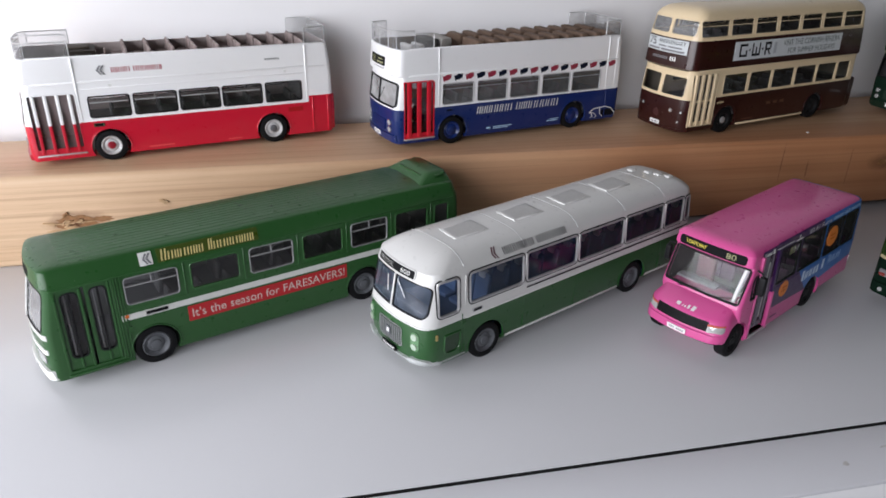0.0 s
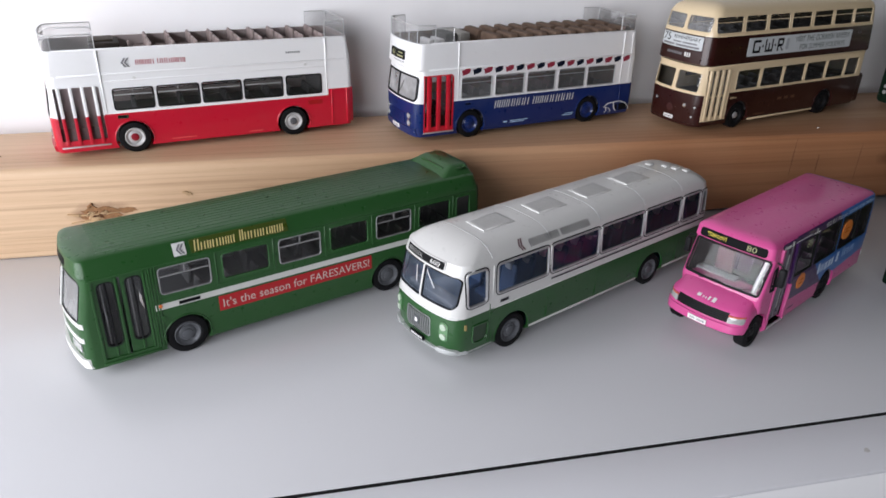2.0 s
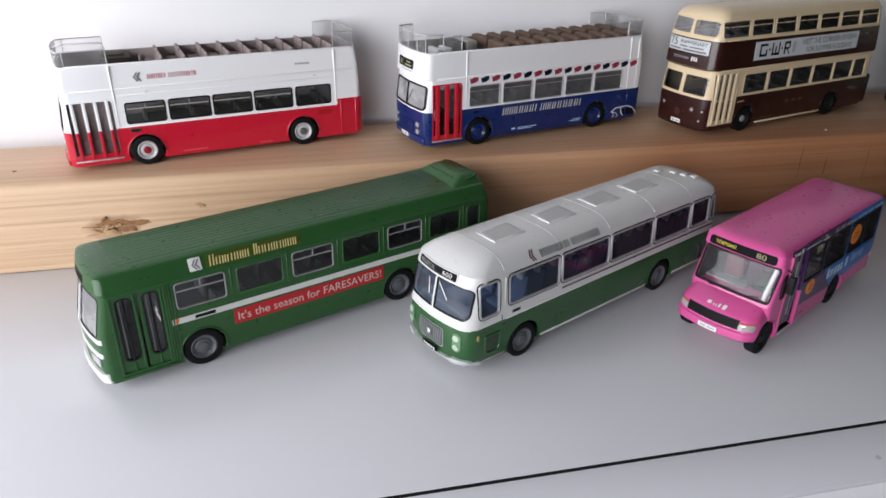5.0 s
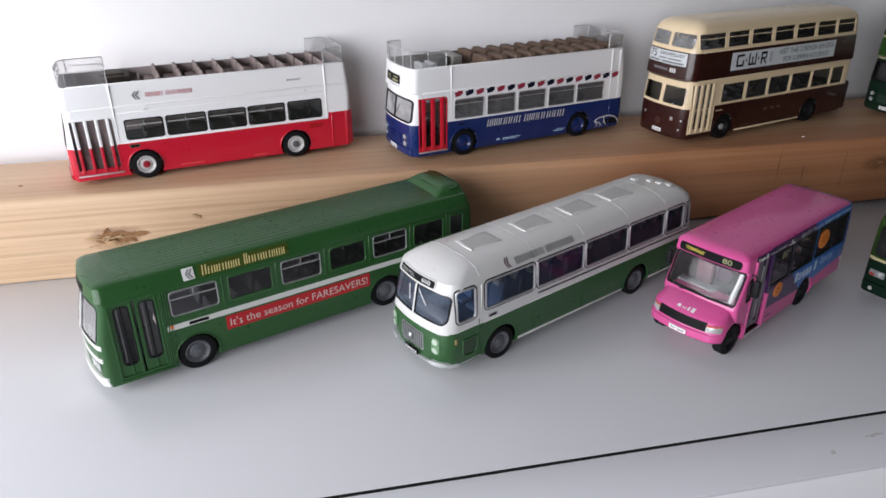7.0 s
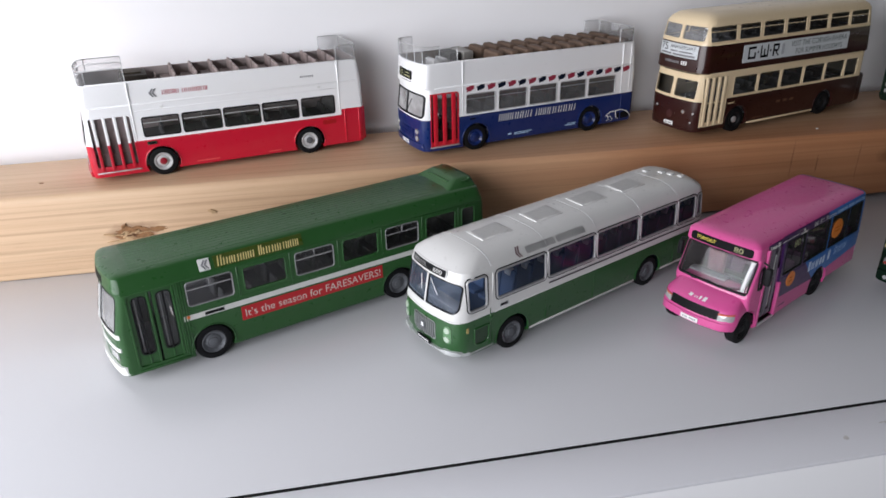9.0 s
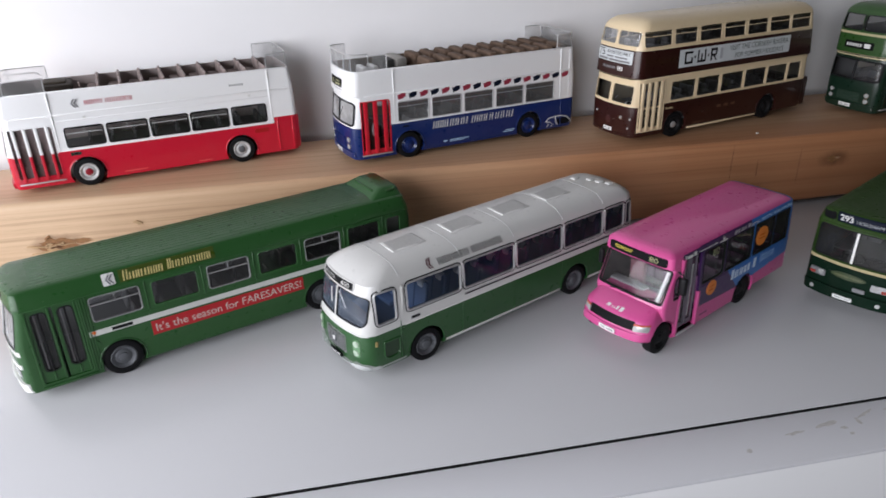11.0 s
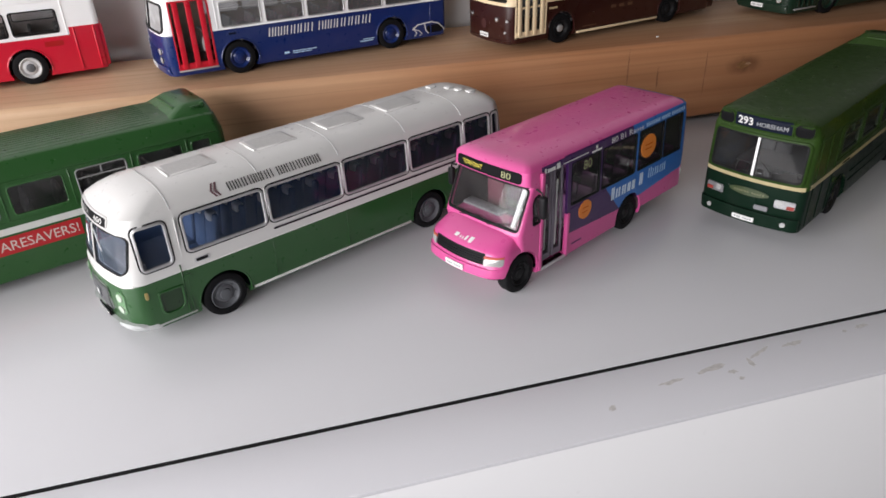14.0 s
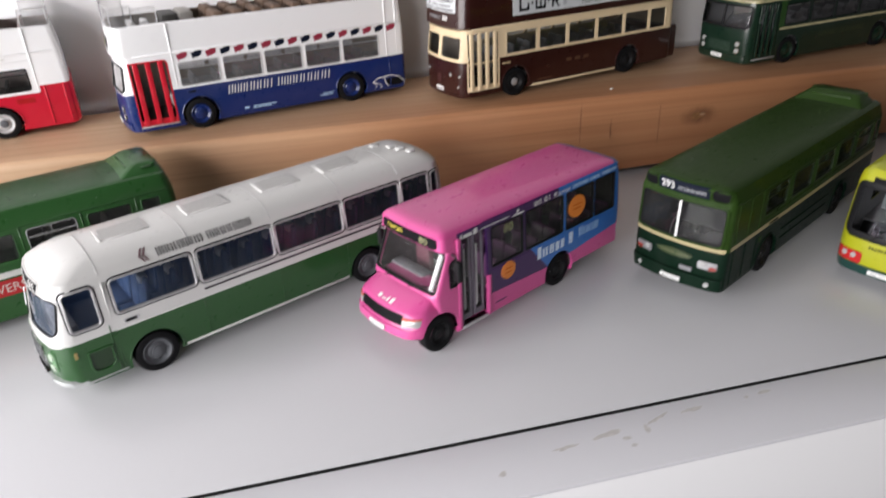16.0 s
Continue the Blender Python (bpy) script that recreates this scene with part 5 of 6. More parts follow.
    part("waist_band", patch(s.side, -27.5 if short else -8.6, tail - 3, band_z[0], band_z[1], 0.1, 0.12, 0.14), band, bus, "pale painted waist band")
    part("waist_band", patch(s.front, 0.7, 32.3, band_z[0] - 0.2, band_z[1] - 0.4, 0.1, 0.15, 0.14), band, bus, "pale painted waist band")
    part("side_lamp", patch(s.side, -1.4, 5.2, band_z[0] + 0.45, band_z[1] - 0.45, 0.2, 0.25), INK, bus, "dark slot in the waist band")
    if not short:
        part("marker_lamp", disc(s.side, -7.0, 19.4, 0.6, lift=0.3), AMBER, bus)
    part("filler_cap", disc(s.side, -6.6, 14.8, 0.7, 1.1, lift=0.3), coat, bus)
    ledge(s, bus, -8, tail - 4, 21.6, coat, 0.16)
    ledge(s, bus, -26, tail - 4, 33.3, coat, 0.22, "gutter")
    for xx in (11.4, 30.7, 49.5, 68.0, 86.2) + (() if short else (103.6,)):
        seam(s, bus, xx, 21.6, 33, coat, 0.25)
    # roof pod over the rear
    pod = bmesh.new()
    pod_x = -19.0 if short else 5.0
    levels = ((38.2, 94.5, 110.6, 3.2, 29.8), (39.6, 97.0, 110.4, 4.4, 28.6), (40.0, 97.6, 110.4, 5.0, 28.0), (42.0, 101.4, 109.8, 7.0, 26.0), (42.4, 102.6, 109.2, 8.0, 25.0))
    rows = []
    for z, a, b, c, e in levels:
        rows.append([pod.verts.new((px + pod_x, py, z)) for px, py in rounded(a, b, c, e, 1.6)])
    n = len(rows[0])
    for ra, rb in zip(rows, rows[1:]):
        for k in range(n):
            pod.faces.new((ra[k], ra[(k + 1) % n], rb[(k + 1) % n], rb[k]))
    pod.faces.new(rows[-1])
    pod.faces.new(rows[0][::-1])
    p = part("roof_pod", pod, coat, bus, "raised heater pod on the rear of the roof", 45)
    part("panel", boxed(99.2 + pod_x, 100.4 + pod_x, 9.0, 24.0, 40.2, 41.4, 0.3), coat, p)
    for yy in (6.4, 26.6):
        part("knob", boxed(107.4 + pod_x, 108.8 + pod_x, yy - 0.6, yy + 0.6, 40.6, 42.0, 0.4), coat, p)
    for k in range(0 if short else 4):
        part("louvre", boxed(104.0 + pod_x, 108.5 + pod_x, 5.3, 6.2, 40.1 + 0.4 * k, 40.25 + 0.4 * k, 0.05, 1), low_coat, p)
    if ribs:
        for k in range(12):
            yy = 5.2 + 2.05 * k
            part("roof_rib", boxed(-21, 97 - short, yy - 0.25, yy + 0.25, s.roof(0, yy)[2] - 0.3, s.roof(0, yy)[2] + 0.11, 0.1, 1), coat, bus)
    seats(bus, [2 + 9.8 * k for k in range(9 if short else 11)], (2.5, 19.0), 4.8, 11.2, SEAT_GREY, 12.0)
    return bus, s, coat, low_coat


def green_advert_bus():
    green = (0.022, 0.082, 0.022)
    bus, s, coat, low = long_single_decker("long green single-decker model bus with a red side advert", -103.7, 15.9, 22.4, green, None, plain("band_white", (0.60, 0.60, 0.57), 0.45), (18.0, 20.0), True, GREY_RIM, DULL_SILVER, livery("frame_mid_green", (0.03, 0.11, 0.03)))
    ad = part("advert_board", patch(s.side, 10.9, 67.4, 11.9, 17.3, 0.1, 0.16, 0.14), plain("advert_red", (0.43, 0.018, 0.022), 0.4, vary=0.15), bus, "red side advert with white lettering")
    words("It's the season for FARESAVERS!", s.side, 12.2, 66.4, 13.1, 16.2, plain("advert_cream", (0.60, 0.52, 0.47), 0.45), ad, 0.24)
    cov = s.side
    part("logo_panel", patch(cov, -0.6, 3.2, 34.6, 38.2, 0.2, 0.22, 0.22), WHITE, bus, "small white panel with grey emblem")
    arrow_mark(lambda u, v, l: cov(u, v, l + 0.1), 0.2, 36.4, 2.4, GREY_INK, bus)
    nm = part("name_panel", patch(cov, 4.6, 36.5, 34.5, 38.3, 0.2, 0.16, 0.16), livery("name_panel_green", (0.05, 0.075, 0.012)), bus, "olive panel with gold bars")
    name_marks((7, 8), cov, 5.6, 35.2, 34.9, 38.0, GOLD_INK, nm, 0.28, label="gold bars of an advert name", stroke=0.11, low=0.7, shear=0.15, seed=5)
    # nose: white bumper corner, headlamps, panel
    part("bumper", patch(s.front, 0.6, 32.4, 4.0, 7.4, 0.8, 0.8, 0.9), WHITE, bus, "white front bumper")
    part("front_band", patch(s.front, 1.0, 32.0, 13.0, 14.6, 0.2, 0.3, 0.3), WHITE, bus, "white front panel strip")
    for y in (5.4, 27.6):
        part("headlamp", patch(s.front, y - 3, y + 3, 9.4, 12.4, 0.6, 0.4), LENS, bus, "oblong headlamp")
    plate(lambda u, v, l: s.front(u, v, l + 0.7), 12.6, 20.4, 4.8, 6.6, bus)
    part("destination_blind", patch(s.front, 10.5, 22.5, 34.8, 37.4, 0.3, 0.06, 0.2), INK, bus)
    strips([(-24.5, -9.6, 4.6, 5.0)], s.side, coat, bus, name="step_strip")


def green_cream_bus():
    up, lo = (0.023, 0.051, 0.010), (0.0045, 0.016, 0.009)
    cream = plain("cream_band", (0.47, 0.39, 0.22), 0.4, vary=0.25)
    bus, s, coat, low = long_single_decker("long two-tone green single-decker model bus with a cream band", 198.2, -1.2, 29.5, up, lo, cream, (18.0, 19.5), False, BLACK, livery("dull_frame_green", (0.016, 0.034, 0.010)), livery("frame_green", (0.010, 0.026, 0.006)), 21.0, 0.08, clear("dark_glazing", (0.20, 0.22, 0.19), 1.42, 0.08, 0.05, (0.10, 0.14, 0.07)))
    part("bumper", patch(s.front, 0.6, 32.4, 4.0, 8.4, 0.9, 1.0, 1.1), low, bus, "dark green front bumper")
    for y in (5.2, 27.8):
        h = part("headlamp", patch(s.front, y - 3.0, y + 3.0, 11.2, 13.9, 0.5, 0.35), plain("lamp_backing", (0.42, 0.42, 0.43), 0.3, 0.6, vary=0.4, scale=1200), bus, "oblong headlamp unit with red corner")
        o = y - 1.8 if y < 16 else y + 1.8
        part("indicator", patch(s.front, o - 1.1, o + 1.1, 11.35, 12.5, 0.3, 0.5, 0.2), plain("dull_red_lens", (0.30, 0.05, 0.04), 0.25), h, "dull red lamp lens")
        part("bulb", disc(s.front, y + (1.4 if y < 16 else -1.4), 12.9, 1.0, lift=0.6, thick=0.3), LENS, h)
    for y in (4.4, 28.6):
        part("fog_lamp", disc(s.front, y, 6.2, 0.8, lift=1.2), LENS, bus)
    part("badge", disc(s.front, 16.5, 14.2, 6.4, 1.3, lift=0.3), livery("badge_olive", (0.045, 0.065, 0.026)), bus, "oval badge with faint bars")
    strips(bars_for((5, 6), 11.5, 21.5, 13.9, 14.5, 0.6), s.front, livery("dull_gold", (0.15, 0.15, 0.08)), bus, 0.42)
    part("vent", patch(s.front, 9.6, 13.8, 9.4, 10.9, 0.2, 0.9, 0.4), GREY_INK, bus)
    plate(lambda u, v, l: s.front(u, v, l + 0.9), 13.0, 20.0, 4.7, 6.2, bus)
    bl = part("destination_blind", patch(s.front, 8.0, 25.4, 34.3, 38.3, 0.3, 0.25), NAVY_INK, bus, "dark blind reading 293 Horsham")

    def mirrored(u, v, lift=0.0):
        return s.front(s.w - u, v, lift)
    dull_white = plain("dull_white_print", (0.40, 0.41, 0.42), 0.5)
    words("293", mirrored, 8.6, 13.4, 35.1, 37.7, WHITE, bl, 0.35, bold=0.015)
    words("HORSHAM", mirrored, 14.6, 24.0, 35.3, 36.8, dull_white, bl, 0.35, shear=0.12)
    for y in (4.6, 28.4):
        v = part("ventilator", patch(s.front, y - 2.5, y + 2.5, 34.2, 38.0, 1.3, 0.2), INK, bus, "black ventilator beside the blind")
        part("rim", ring(s.front, rounded(y - 2.9, y + 2.9, 33.8, 38.4, 1.6), rounded(y - 2.5, y + 2.5, 34.2, 38.0, 1.3), 0.45), coat, v)
    part("rim", ring(s.front, rounded(7.5, 25.9, 33.8, 38.8, 0.8), rounded(8.0, 25.4, 34.3, 38.3, 0.3), 0.45), coat, bl)
    part("wiper", tube([tuple(s.front(9, 20.2, 0.9)), tuple(s.front(14, 25, 0.9))], 0.15, 6), BLACK, bus)
    for z in (9.0, 12.5):
        ledge(s, bus, 10, 50, z, low, 0.25)


green_advert_bus()
green_cream_bus()


# ---- the white and green coach ----
def white_green_coach():
    bus = bus_at("white over green single-deck model coach with roof hatches", 0.0, 0.0, 0, 26.0)
    white_c, green_c = (0.64, 0.635, 0.615), (0.018, 0.080, 0.020)
    paint = livery("white_green_livery", white_c, [(green_c, dict(z=(None, 18.4)))])
    white, green = livery("coach_white", white_c), livery("coach_green", green_c)
    s = Shape(-26.8, 112.5, 32.6, [(4.2, 1.0, 1.8, 0.8), (6, 0.4, 0.6, 0.3), (12, 0, 0, 0), (18, 0, 0.3, 0), (24, 0.15, 1.2, 0.3), (32.4, 0.65, 2.7, 1.1), (35.5, 1.3, 3.6, 2.0), (37.0, 2.6, 6.2, 3.4), (38.4, 4.6, 9.4, 5.6), (39.4, 7.6, 13, 8.6), (39.8, 11, 18, 12)], 2.6, 4.2, 4.5, 3.0)
    wins = [(-7.6, 15.2), (16.7, 40.6), (41.8, 65.6), (66.8, 89.0), (90.2, 101.8)]
    holes = [(a, b, 23.1, 33.2, 1.2) for a, b in wins]
    near = [(-19.8, -12.0, 21.8, 33.2, 1.2), (103.0, 106.4, 23.4, 33.0, 0.9)]
    front = [(1.7, 15.9, 21.4, 31.8, (2.4, 0.3, 0.3, 1.6)), (16.7, 30.9, 21.4, 31.8, (0.3, 2.4, 1.6, 0.3))]
    body = hollow_body(s, holes, front, [(0, 6.4, 7.6), (74.2, 6.4, 7.6)], None, [], near)
    blue_moulding = plain("blue_moulding", (0.07, 0.115, 0.20), 0.55)
    put_mesh("body", body, [paint, blue_moulding], bus, "white over green painted coach body", 30)
    floor_pan(bus, s, -19, 104, 14.6, blue_moulding)
    blue_glass = clear("blue_tinted_glazing", (0.82, 0.85, 0.90), 1.42, 0.05, 0.03, (0.20, 0.34, 0.70))
    slate_glass = clear("slate_tinted_glazing", (0.74, 0.82, 0.86), 1.42, 0.05, 0.05, (0.34, 0.43, 0.52))
    for a, b, c, d, r in holes + near:
        w = window_on(bus, s.side, a, b, c, d, r, SILVER, blue_glass if a < 41 else slate_glass, width=0.7, lift=0.3)
        part("seal", ring(s.side, rounded(a - 0.75, b + 0.75, c - 0.75, d + 0.75, r + 0.75), rounded(a - 0.3, b + 0.3, c - 0.3, d + 0.3, r + 0.3), 0.12), BLACK, w, "black rubber seal")
        if (a, b, c, d, r) in holes:
            window_on(bus, s.far_side, a, b, c, d, r, SILVER, blue_glass if a < 30 else DARK_GLASS, width=0.6)
    for a, b, c, d, r in front:
        # bluish haze puts a pale reflection into the coach windscreen
        window_on(bus, s.front, a, b, c, d, r, BLACK, clear("coach_windscreen", (0.86, 0.88, 0.92), 1.45, 0.06, 0.11, (0.45, 0.55, 0.72)), name="windscreen", width=0.4, lift=0.2)
    part("windscreen_pillar", patch(s.front, 15.95, 16.65, 21.4, 31.8, 0.2, 0.35, 0.5), white, bus)
    wheel_set(bus, (0, 74.2), 6.4, 0.5, 32.1, GREY_RIM, GREY_RIM, 0.66)
    for x in (0, 74.2):
        arch_lip(s, bus, x, 6.4, 7.7, green)
    ledge(s, bus, 8.5, 66, 5.2, white, 0.42, "sill_strip")
    ledge(s, bus, 82, 105, 5.2, white, 0.42, "sill_strip")
    ledge(s, bus, -9, 107, 18.4, white, 0.2)
    part("trim_line", patch(s.side, 17, 106.5, 20.6, 21.1, 0.05, 0.14, 0.12), INK, bus, "thin black trim line")
    part("trim_line", patch(s.side, 17, 106.5, 21.2, 21.5, 0.05, 0.2, 0.12), SILVER, bus, "thin bright trim line")
    pale_seam = livery("seam_grey", (0.42, 0.42, 0.41))
    for x in (-9.4, 16.0, 41.2, 66.2, 89.6):
        pts = [(x, d[1], d[0]) for d in s.profile if d[0] >= 33.6] + [(x, s.w - d[1], d[0]) for d in s.profile[::-1] if d[0] >= 33.6]
        part("roof_seam", tube(pts, 0.12, 6), pale_seam, bus)
        seam(s, bus, x, 18.6, 33.4, white, 0.18)
        seam(s, bus, x, 6, 18.2, green, 0.07)
    pale = plain("hatch_grey", (0.50, 0.495, 0.48), 0.45, vary=0.2, scale=900)
    for x in (-4.6, 20.4, 44.6, 67.2):
        h = part("roof_hatch", boxed(x, x + 13.6, 11.2, 20.6, 39.2, 40.0, 0.15), white, bus, "square roof hatch with ribbed insert")
        part("panel", boxed(x + 0.9, x + 12.7, 12.0, 19.8, 39.8, 40.05, 0.1, 1), pale, h)
        part("hinge", boxed(x - 0.3, x + 0.4, 11.2, 16.8, 39.2, 40.25, 0.2), white, h)
    for x, y in ((92.6, 20.2), (96.4, 15.0), (97.4, 11.0), (99.6, 7.6)):
        part("roof_vent", boxed(x, x + 3.2, y, y + 2.6, s.roof(x, y)[2] - 1.2, s.roof(x, y)[2] + 0.5, 0.45, 3), white, bus, "small white roof ventilator")
    name_marks((8, 8), s.side, 6.8, 35.6, 35.4, 37.3, INK, bus, 0.3, label="black bars of the fleet name", stroke=0.15, seed=3)
    arrow_mark(s.side, 1.8, 36.5, 2.4, livery("faded_print", (0.16, 0.09, 0.10)), bus)
    # nose
    gr = part("grille", patch(s.front, 10.0, 22.4, 8.8, 16.2, 1.3, 0.35), CHROME, bus, "upright-slatted radiator grille in a bright surround")
    part("mesh", patch(s.front, 10.5, 21.9, 9.3, 15.8, 0.9, 0.4, 0.2), plain("grille_shade", (0.06, 0.075, 0.06), 0.6), gr)
    for k in range(11):
        y = 11.1 + 1.02 * k
        part("slat", patch(s.front, y - 0.16, y + 0.16, 9.6, 15.5, 0.05, 0.62, 0.3), GREY_INK, gr)
    part("badge", patch(s.front, 15.0, 17.6, 11.4, 14.2, 0.3, 0.8, 0.3), GREY_RIM, gr)
    strips([(15.7, 16.9, 12.2, 13.6)], s.front, PLATE_WHITE, gr, 0.9, "bar")
    lamp_bezel, lamp_lens = livery("lamp_bezel_green", (0.11, 0.23, 0.11), rough=0.2), plain("greenish_lens", (0.42, 0.50, 0.40), 0.2)
    for y in (4.6, 28.0):
        h = part("headlamp", patch(s.front, y - 1.55, y + 1.55, 9.9, 16.7, 1.5, 0.4, 0.5, 1.2), lamp_bezel, bus, "pair of round lamps in a pale green oval bezel")
        for z in (15.0, 11.6):
            part("lens", disc(s.front, y, z, 1.1, lift=0.75, thick=0.4), lamp_lens, h)
    pale_silver = plain("pale_silver", (0.56, 0.58, 0.57), 0.25, 0.2, vary=0.2)
    bp = part("bumper", patch(s.front, 0.4, 32.2, 4.6, 6.2, 0.4, 1.0, 1.2), pale_silver, bus, "bright silver front bumper")
    for a, b in ((0.9, 7.2), (25.4, 31.7)):
        part("bumper_end", patch(s.front, a, b, 4.4, 7.2, 1.0, 1.5, 1.5), pale_silver, bp, "bright bumper end")
    ledge(s, bus, -19.5, -8.6, 5.2, SILVER, 0.25, "step_edge")
    part("number_plate", patch(s.front, 12.8, 20.0, 6.2, 8.0, 0.1, 1.1, 0.4), INK, bus, "black plate with pale bars")
    strips(bars_for((6,), 13.4, 19.6, 6.7, 7.5, 0.6), s.front, PLATE_WHITE, bus, 1.2, "bar")
    part("front_trim", patch(s.front, 1.0, 31.6, 18.2, 18.7, 0.1, 0.25, 0.3), white, bus)
    bl = part("destination_blind", patch(s.front, 8.0, 27.0, 32.9, 35.3, 0.4, 0.35, 0.5), INK, bus, "black blind reading Bristol 600")

    def mirrored(u, v, lift=0.0):
        return s.front(s.w - u, v, lift)
    part("blind_frame", ring(s.front, rounded(7.6, 27.4, 32.6, 35.6, 0.7), rounded(8.0, 27.0, 32.9, 35.3, 0.4), 0.5), white, bl)
    words("BRISTOL", mirrored, 6.8, 14.8, 33.5, 34.7, plain("worn_white_print", (0.40, 0.40, 0.39), 0.5, vary=0.4, scale=900), bl, 0.5)
    words("600", mirrored, 18.6, 22.8, 33.4, 34.8, WHITE, bl, 0.5)
    part("wiper", tube([tuple(s.front(14.4, 31.0, 0.6)), tuple(s.front(10.0, 26.4, 0.6))], 0.18, 6), SILVER, bus, "silver wiper")
    part("wiper", tube([tuple(s.front(19.4, 30.6, 0.6)), tuple(s.front(18.4, 25.6, 0.6))], 0.18, 6), SILVER, bus, "silver wiper")
    # door hatch and lamps on the kerb side of the nose
    part("access_flap", ring(s.side, rounded(-17.8, -11.0, 7.6, 15.0, (2.4, 2.4, 0.6, 0.6)), rounded(-17.2, -11.6, 8.2, 14.4, (1.9, 1.9, 0.4, 0.4)), 0.45), green, bus, "round-cornered flap in the green side")
    # flat patch of darker green paints the shade inside the flap
    part("recess", patch(s.side, -17.2, -11.6, 8.2, 14.4, (1.9, 1.9, 0.4, 0.4), 0.06, 0.1), livery("flap_shade_green", (0.008, 0.035, 0.008)), bus)
    seam(s, bus, -10.6, 6.0, 20.5, green, 0.16)
    part("indicator", patch(s.side, -20.9, -20.1, 14.2, 16.2, 0.25, 0.35, 0.5), plain("dull_amber", (0.34, 0.26, 0.10), 0.35), bus, "amber indicator in a white mount")
    part("filler_cap", disc(s.side, -9.4, 16.4, 1.0, 0.9, lift=0.3), green, bus)
    part("side_lamp", patch(s.side, -6.6, -2.6, 19.6, 20.9, 0.3, 0.3), CHROME, bus)
    part("recess", patch(s.side, -6.2, -3.0, 19.85, 20.65, 0.2, 0.38, 0.1), INK, bus)
    seats(bus, [-4 + 7.8 * k for k in range(14)], (1.8, 17.2), 12.4, 13.4, SEAT_BLUE, 13.4, "blue coach seat", plain("linen_white", (0.66, 0.68, 0.72), 0.8, vary=0.05))
    part("dashboard", boxed(-22, -17, 5, 28, 12, 21.5, 0.8), SEAT_GREY, bus)


white_green_coach()


# ---- the pink minibus ----
def pink_minibus():
    bus = bus_at("bright pink minibus model with purple and blue side graphics", 81.0, -14.7, 0, 28.3)
    pink_c, purple_c, blue_c = (0.60, 0.085, 0.27), (0.048, 0.014, 0.085), (0.030, 0.15, 0.46)
    near = (None, 1.6)
    rules = [
        (purple_c, dict(x=(18.4, 52.5), z=(8.6, 36.0), y=near, slants=[(0.05, 1.0, 12.0)])),
        (purple_c, dict(x=(8.0, 52.5), z=(33.2, 35.8), y=near)),
        (blue_c, dict(x=(39.0, None), z=(10.2, 20.4), y=near, slants=[(0.75, 0.66, 42.0), (-0.09, 1.0, 5.3), (-1.0, 1.0, -71.0)])),
        (blue_c, dict(x=(52.5, None), z=(18.5, 36.0), y=near)),
        (blue_c, dict(x=(84.5, None), z=(18.5, 38.6))),
        (blue_c, dict(x=(82.6, None), z=(35.6, 38.6))),
    ]
    paint = livery("pink_graphic_livery", pink_c, rules, wear=0.02)
    pink = livery("pink_paint", pink_c, wear=0.02)
    s = Shape(0.6, 87.2, 29.6, [(3.6, 0.3, 0, 0.3), (6, 0, -0.6, 0), (18, 0, -3.0, 0), (19, 0.05, -2.6, 0), (31.2, 0.42, 2.4, 0.6), (31.8, 0.45, 0.7, 0.6), (35.6, 0.8, 1.0, 1.2), (36.5, 1.6, 1.8, 2.0), (37.1, 3.2, 3.2, 4.0), (37.4, 6, 5.6, 7)], 0.9, 1.5, 2.4, 0.6)
    wins = [(21.4, 35.2), (36.6, 54.6), (56.2, 70.6), (71.4, 82.2)]
    holes = [(a, b, 20.0, 33.0, 0.6) for a, b in wins]
    door = (8.6, 19.6, 4.6, 34.0, 0.3)
    cab = (4.2, 7.2, 19.9, 28.4, (0.5, 0.5, 0.6, 2.2))
    front = [(1.3, 28.3, 19.3, 30.7, 0.9)]
    body = hollow_body(s, holes + [(60.4, 92, -2, 5.8, 0.3)], front, [(0, 6.0, 7.0), (53.2, 6.0, 7.0)], None, [door], [cab])
    put_mesh("body", body, [paint, plain("grey_inside", (0.075, 0.07, 0.07), 0.7)], bus, "pink body shell with purple and blue graphics", 30)
    floor_pan(bus, s, 20.4, 83, 13.4, SEAT_GREY)
    for a, b, c, d, r in holes:
        window_on(bus, s.side, a, b, c, d, r, BLACK, DARK_GLASS, width=0.5, lift=0.12)
        window_on(bus, s.far_side, a, b, c, d, r, BLACK, DARK_GLASS, width=0.5, lift=0.12)
    window_on(bus, s.side, *cab, BLACK, GLASS, name="cab_window", width=0.5)
    window_on(bus, s.front, *front[0], BLACK, clear("pale_windscreen", (0.88, 0.88, 0.88), 1.45, 0.07, 0.025, (0.75, 0.70, 0.70)), name="windscreen", width=0.55, lift=0.2)
    # bonnet and nose
    ns = Shape(-12.0, 6.0, 29.6, [(7.2, 0.3, 0.8, 0), (7.9, 0.1, 0.1, 0), (10.2, 0.1, 0, 0), (10.9, 0.3, 0.9, 0), (14.4, 0.6, 1.5, 0), (15.4, 1.2, 2.8, 0), (17.0, 2.0, 6.2, 0), (18.4, 2.6, 10.0, 0), (19.0, 3.4, 13.0, 0)], 2.6, 4.2, 0.4, 0.0)
    nose = bmesh.new()
    ns.closed(nose, 7.2)
    cut = bmesh.new()
    ring_pts = [(7.0 * math.cos(radians(a)), 6.0 + 7.0 * math.sin(radians(a))) for a in range(0, 360, 12)]
    prism(cut, ring_pts, "y", -4, 5.0)
    prism(cut, ring_pts, "y", s.w - 5, s.w + 4)
    me = carve(nose, cut)
    me.transform(Matrix.Scale(MM, 4))
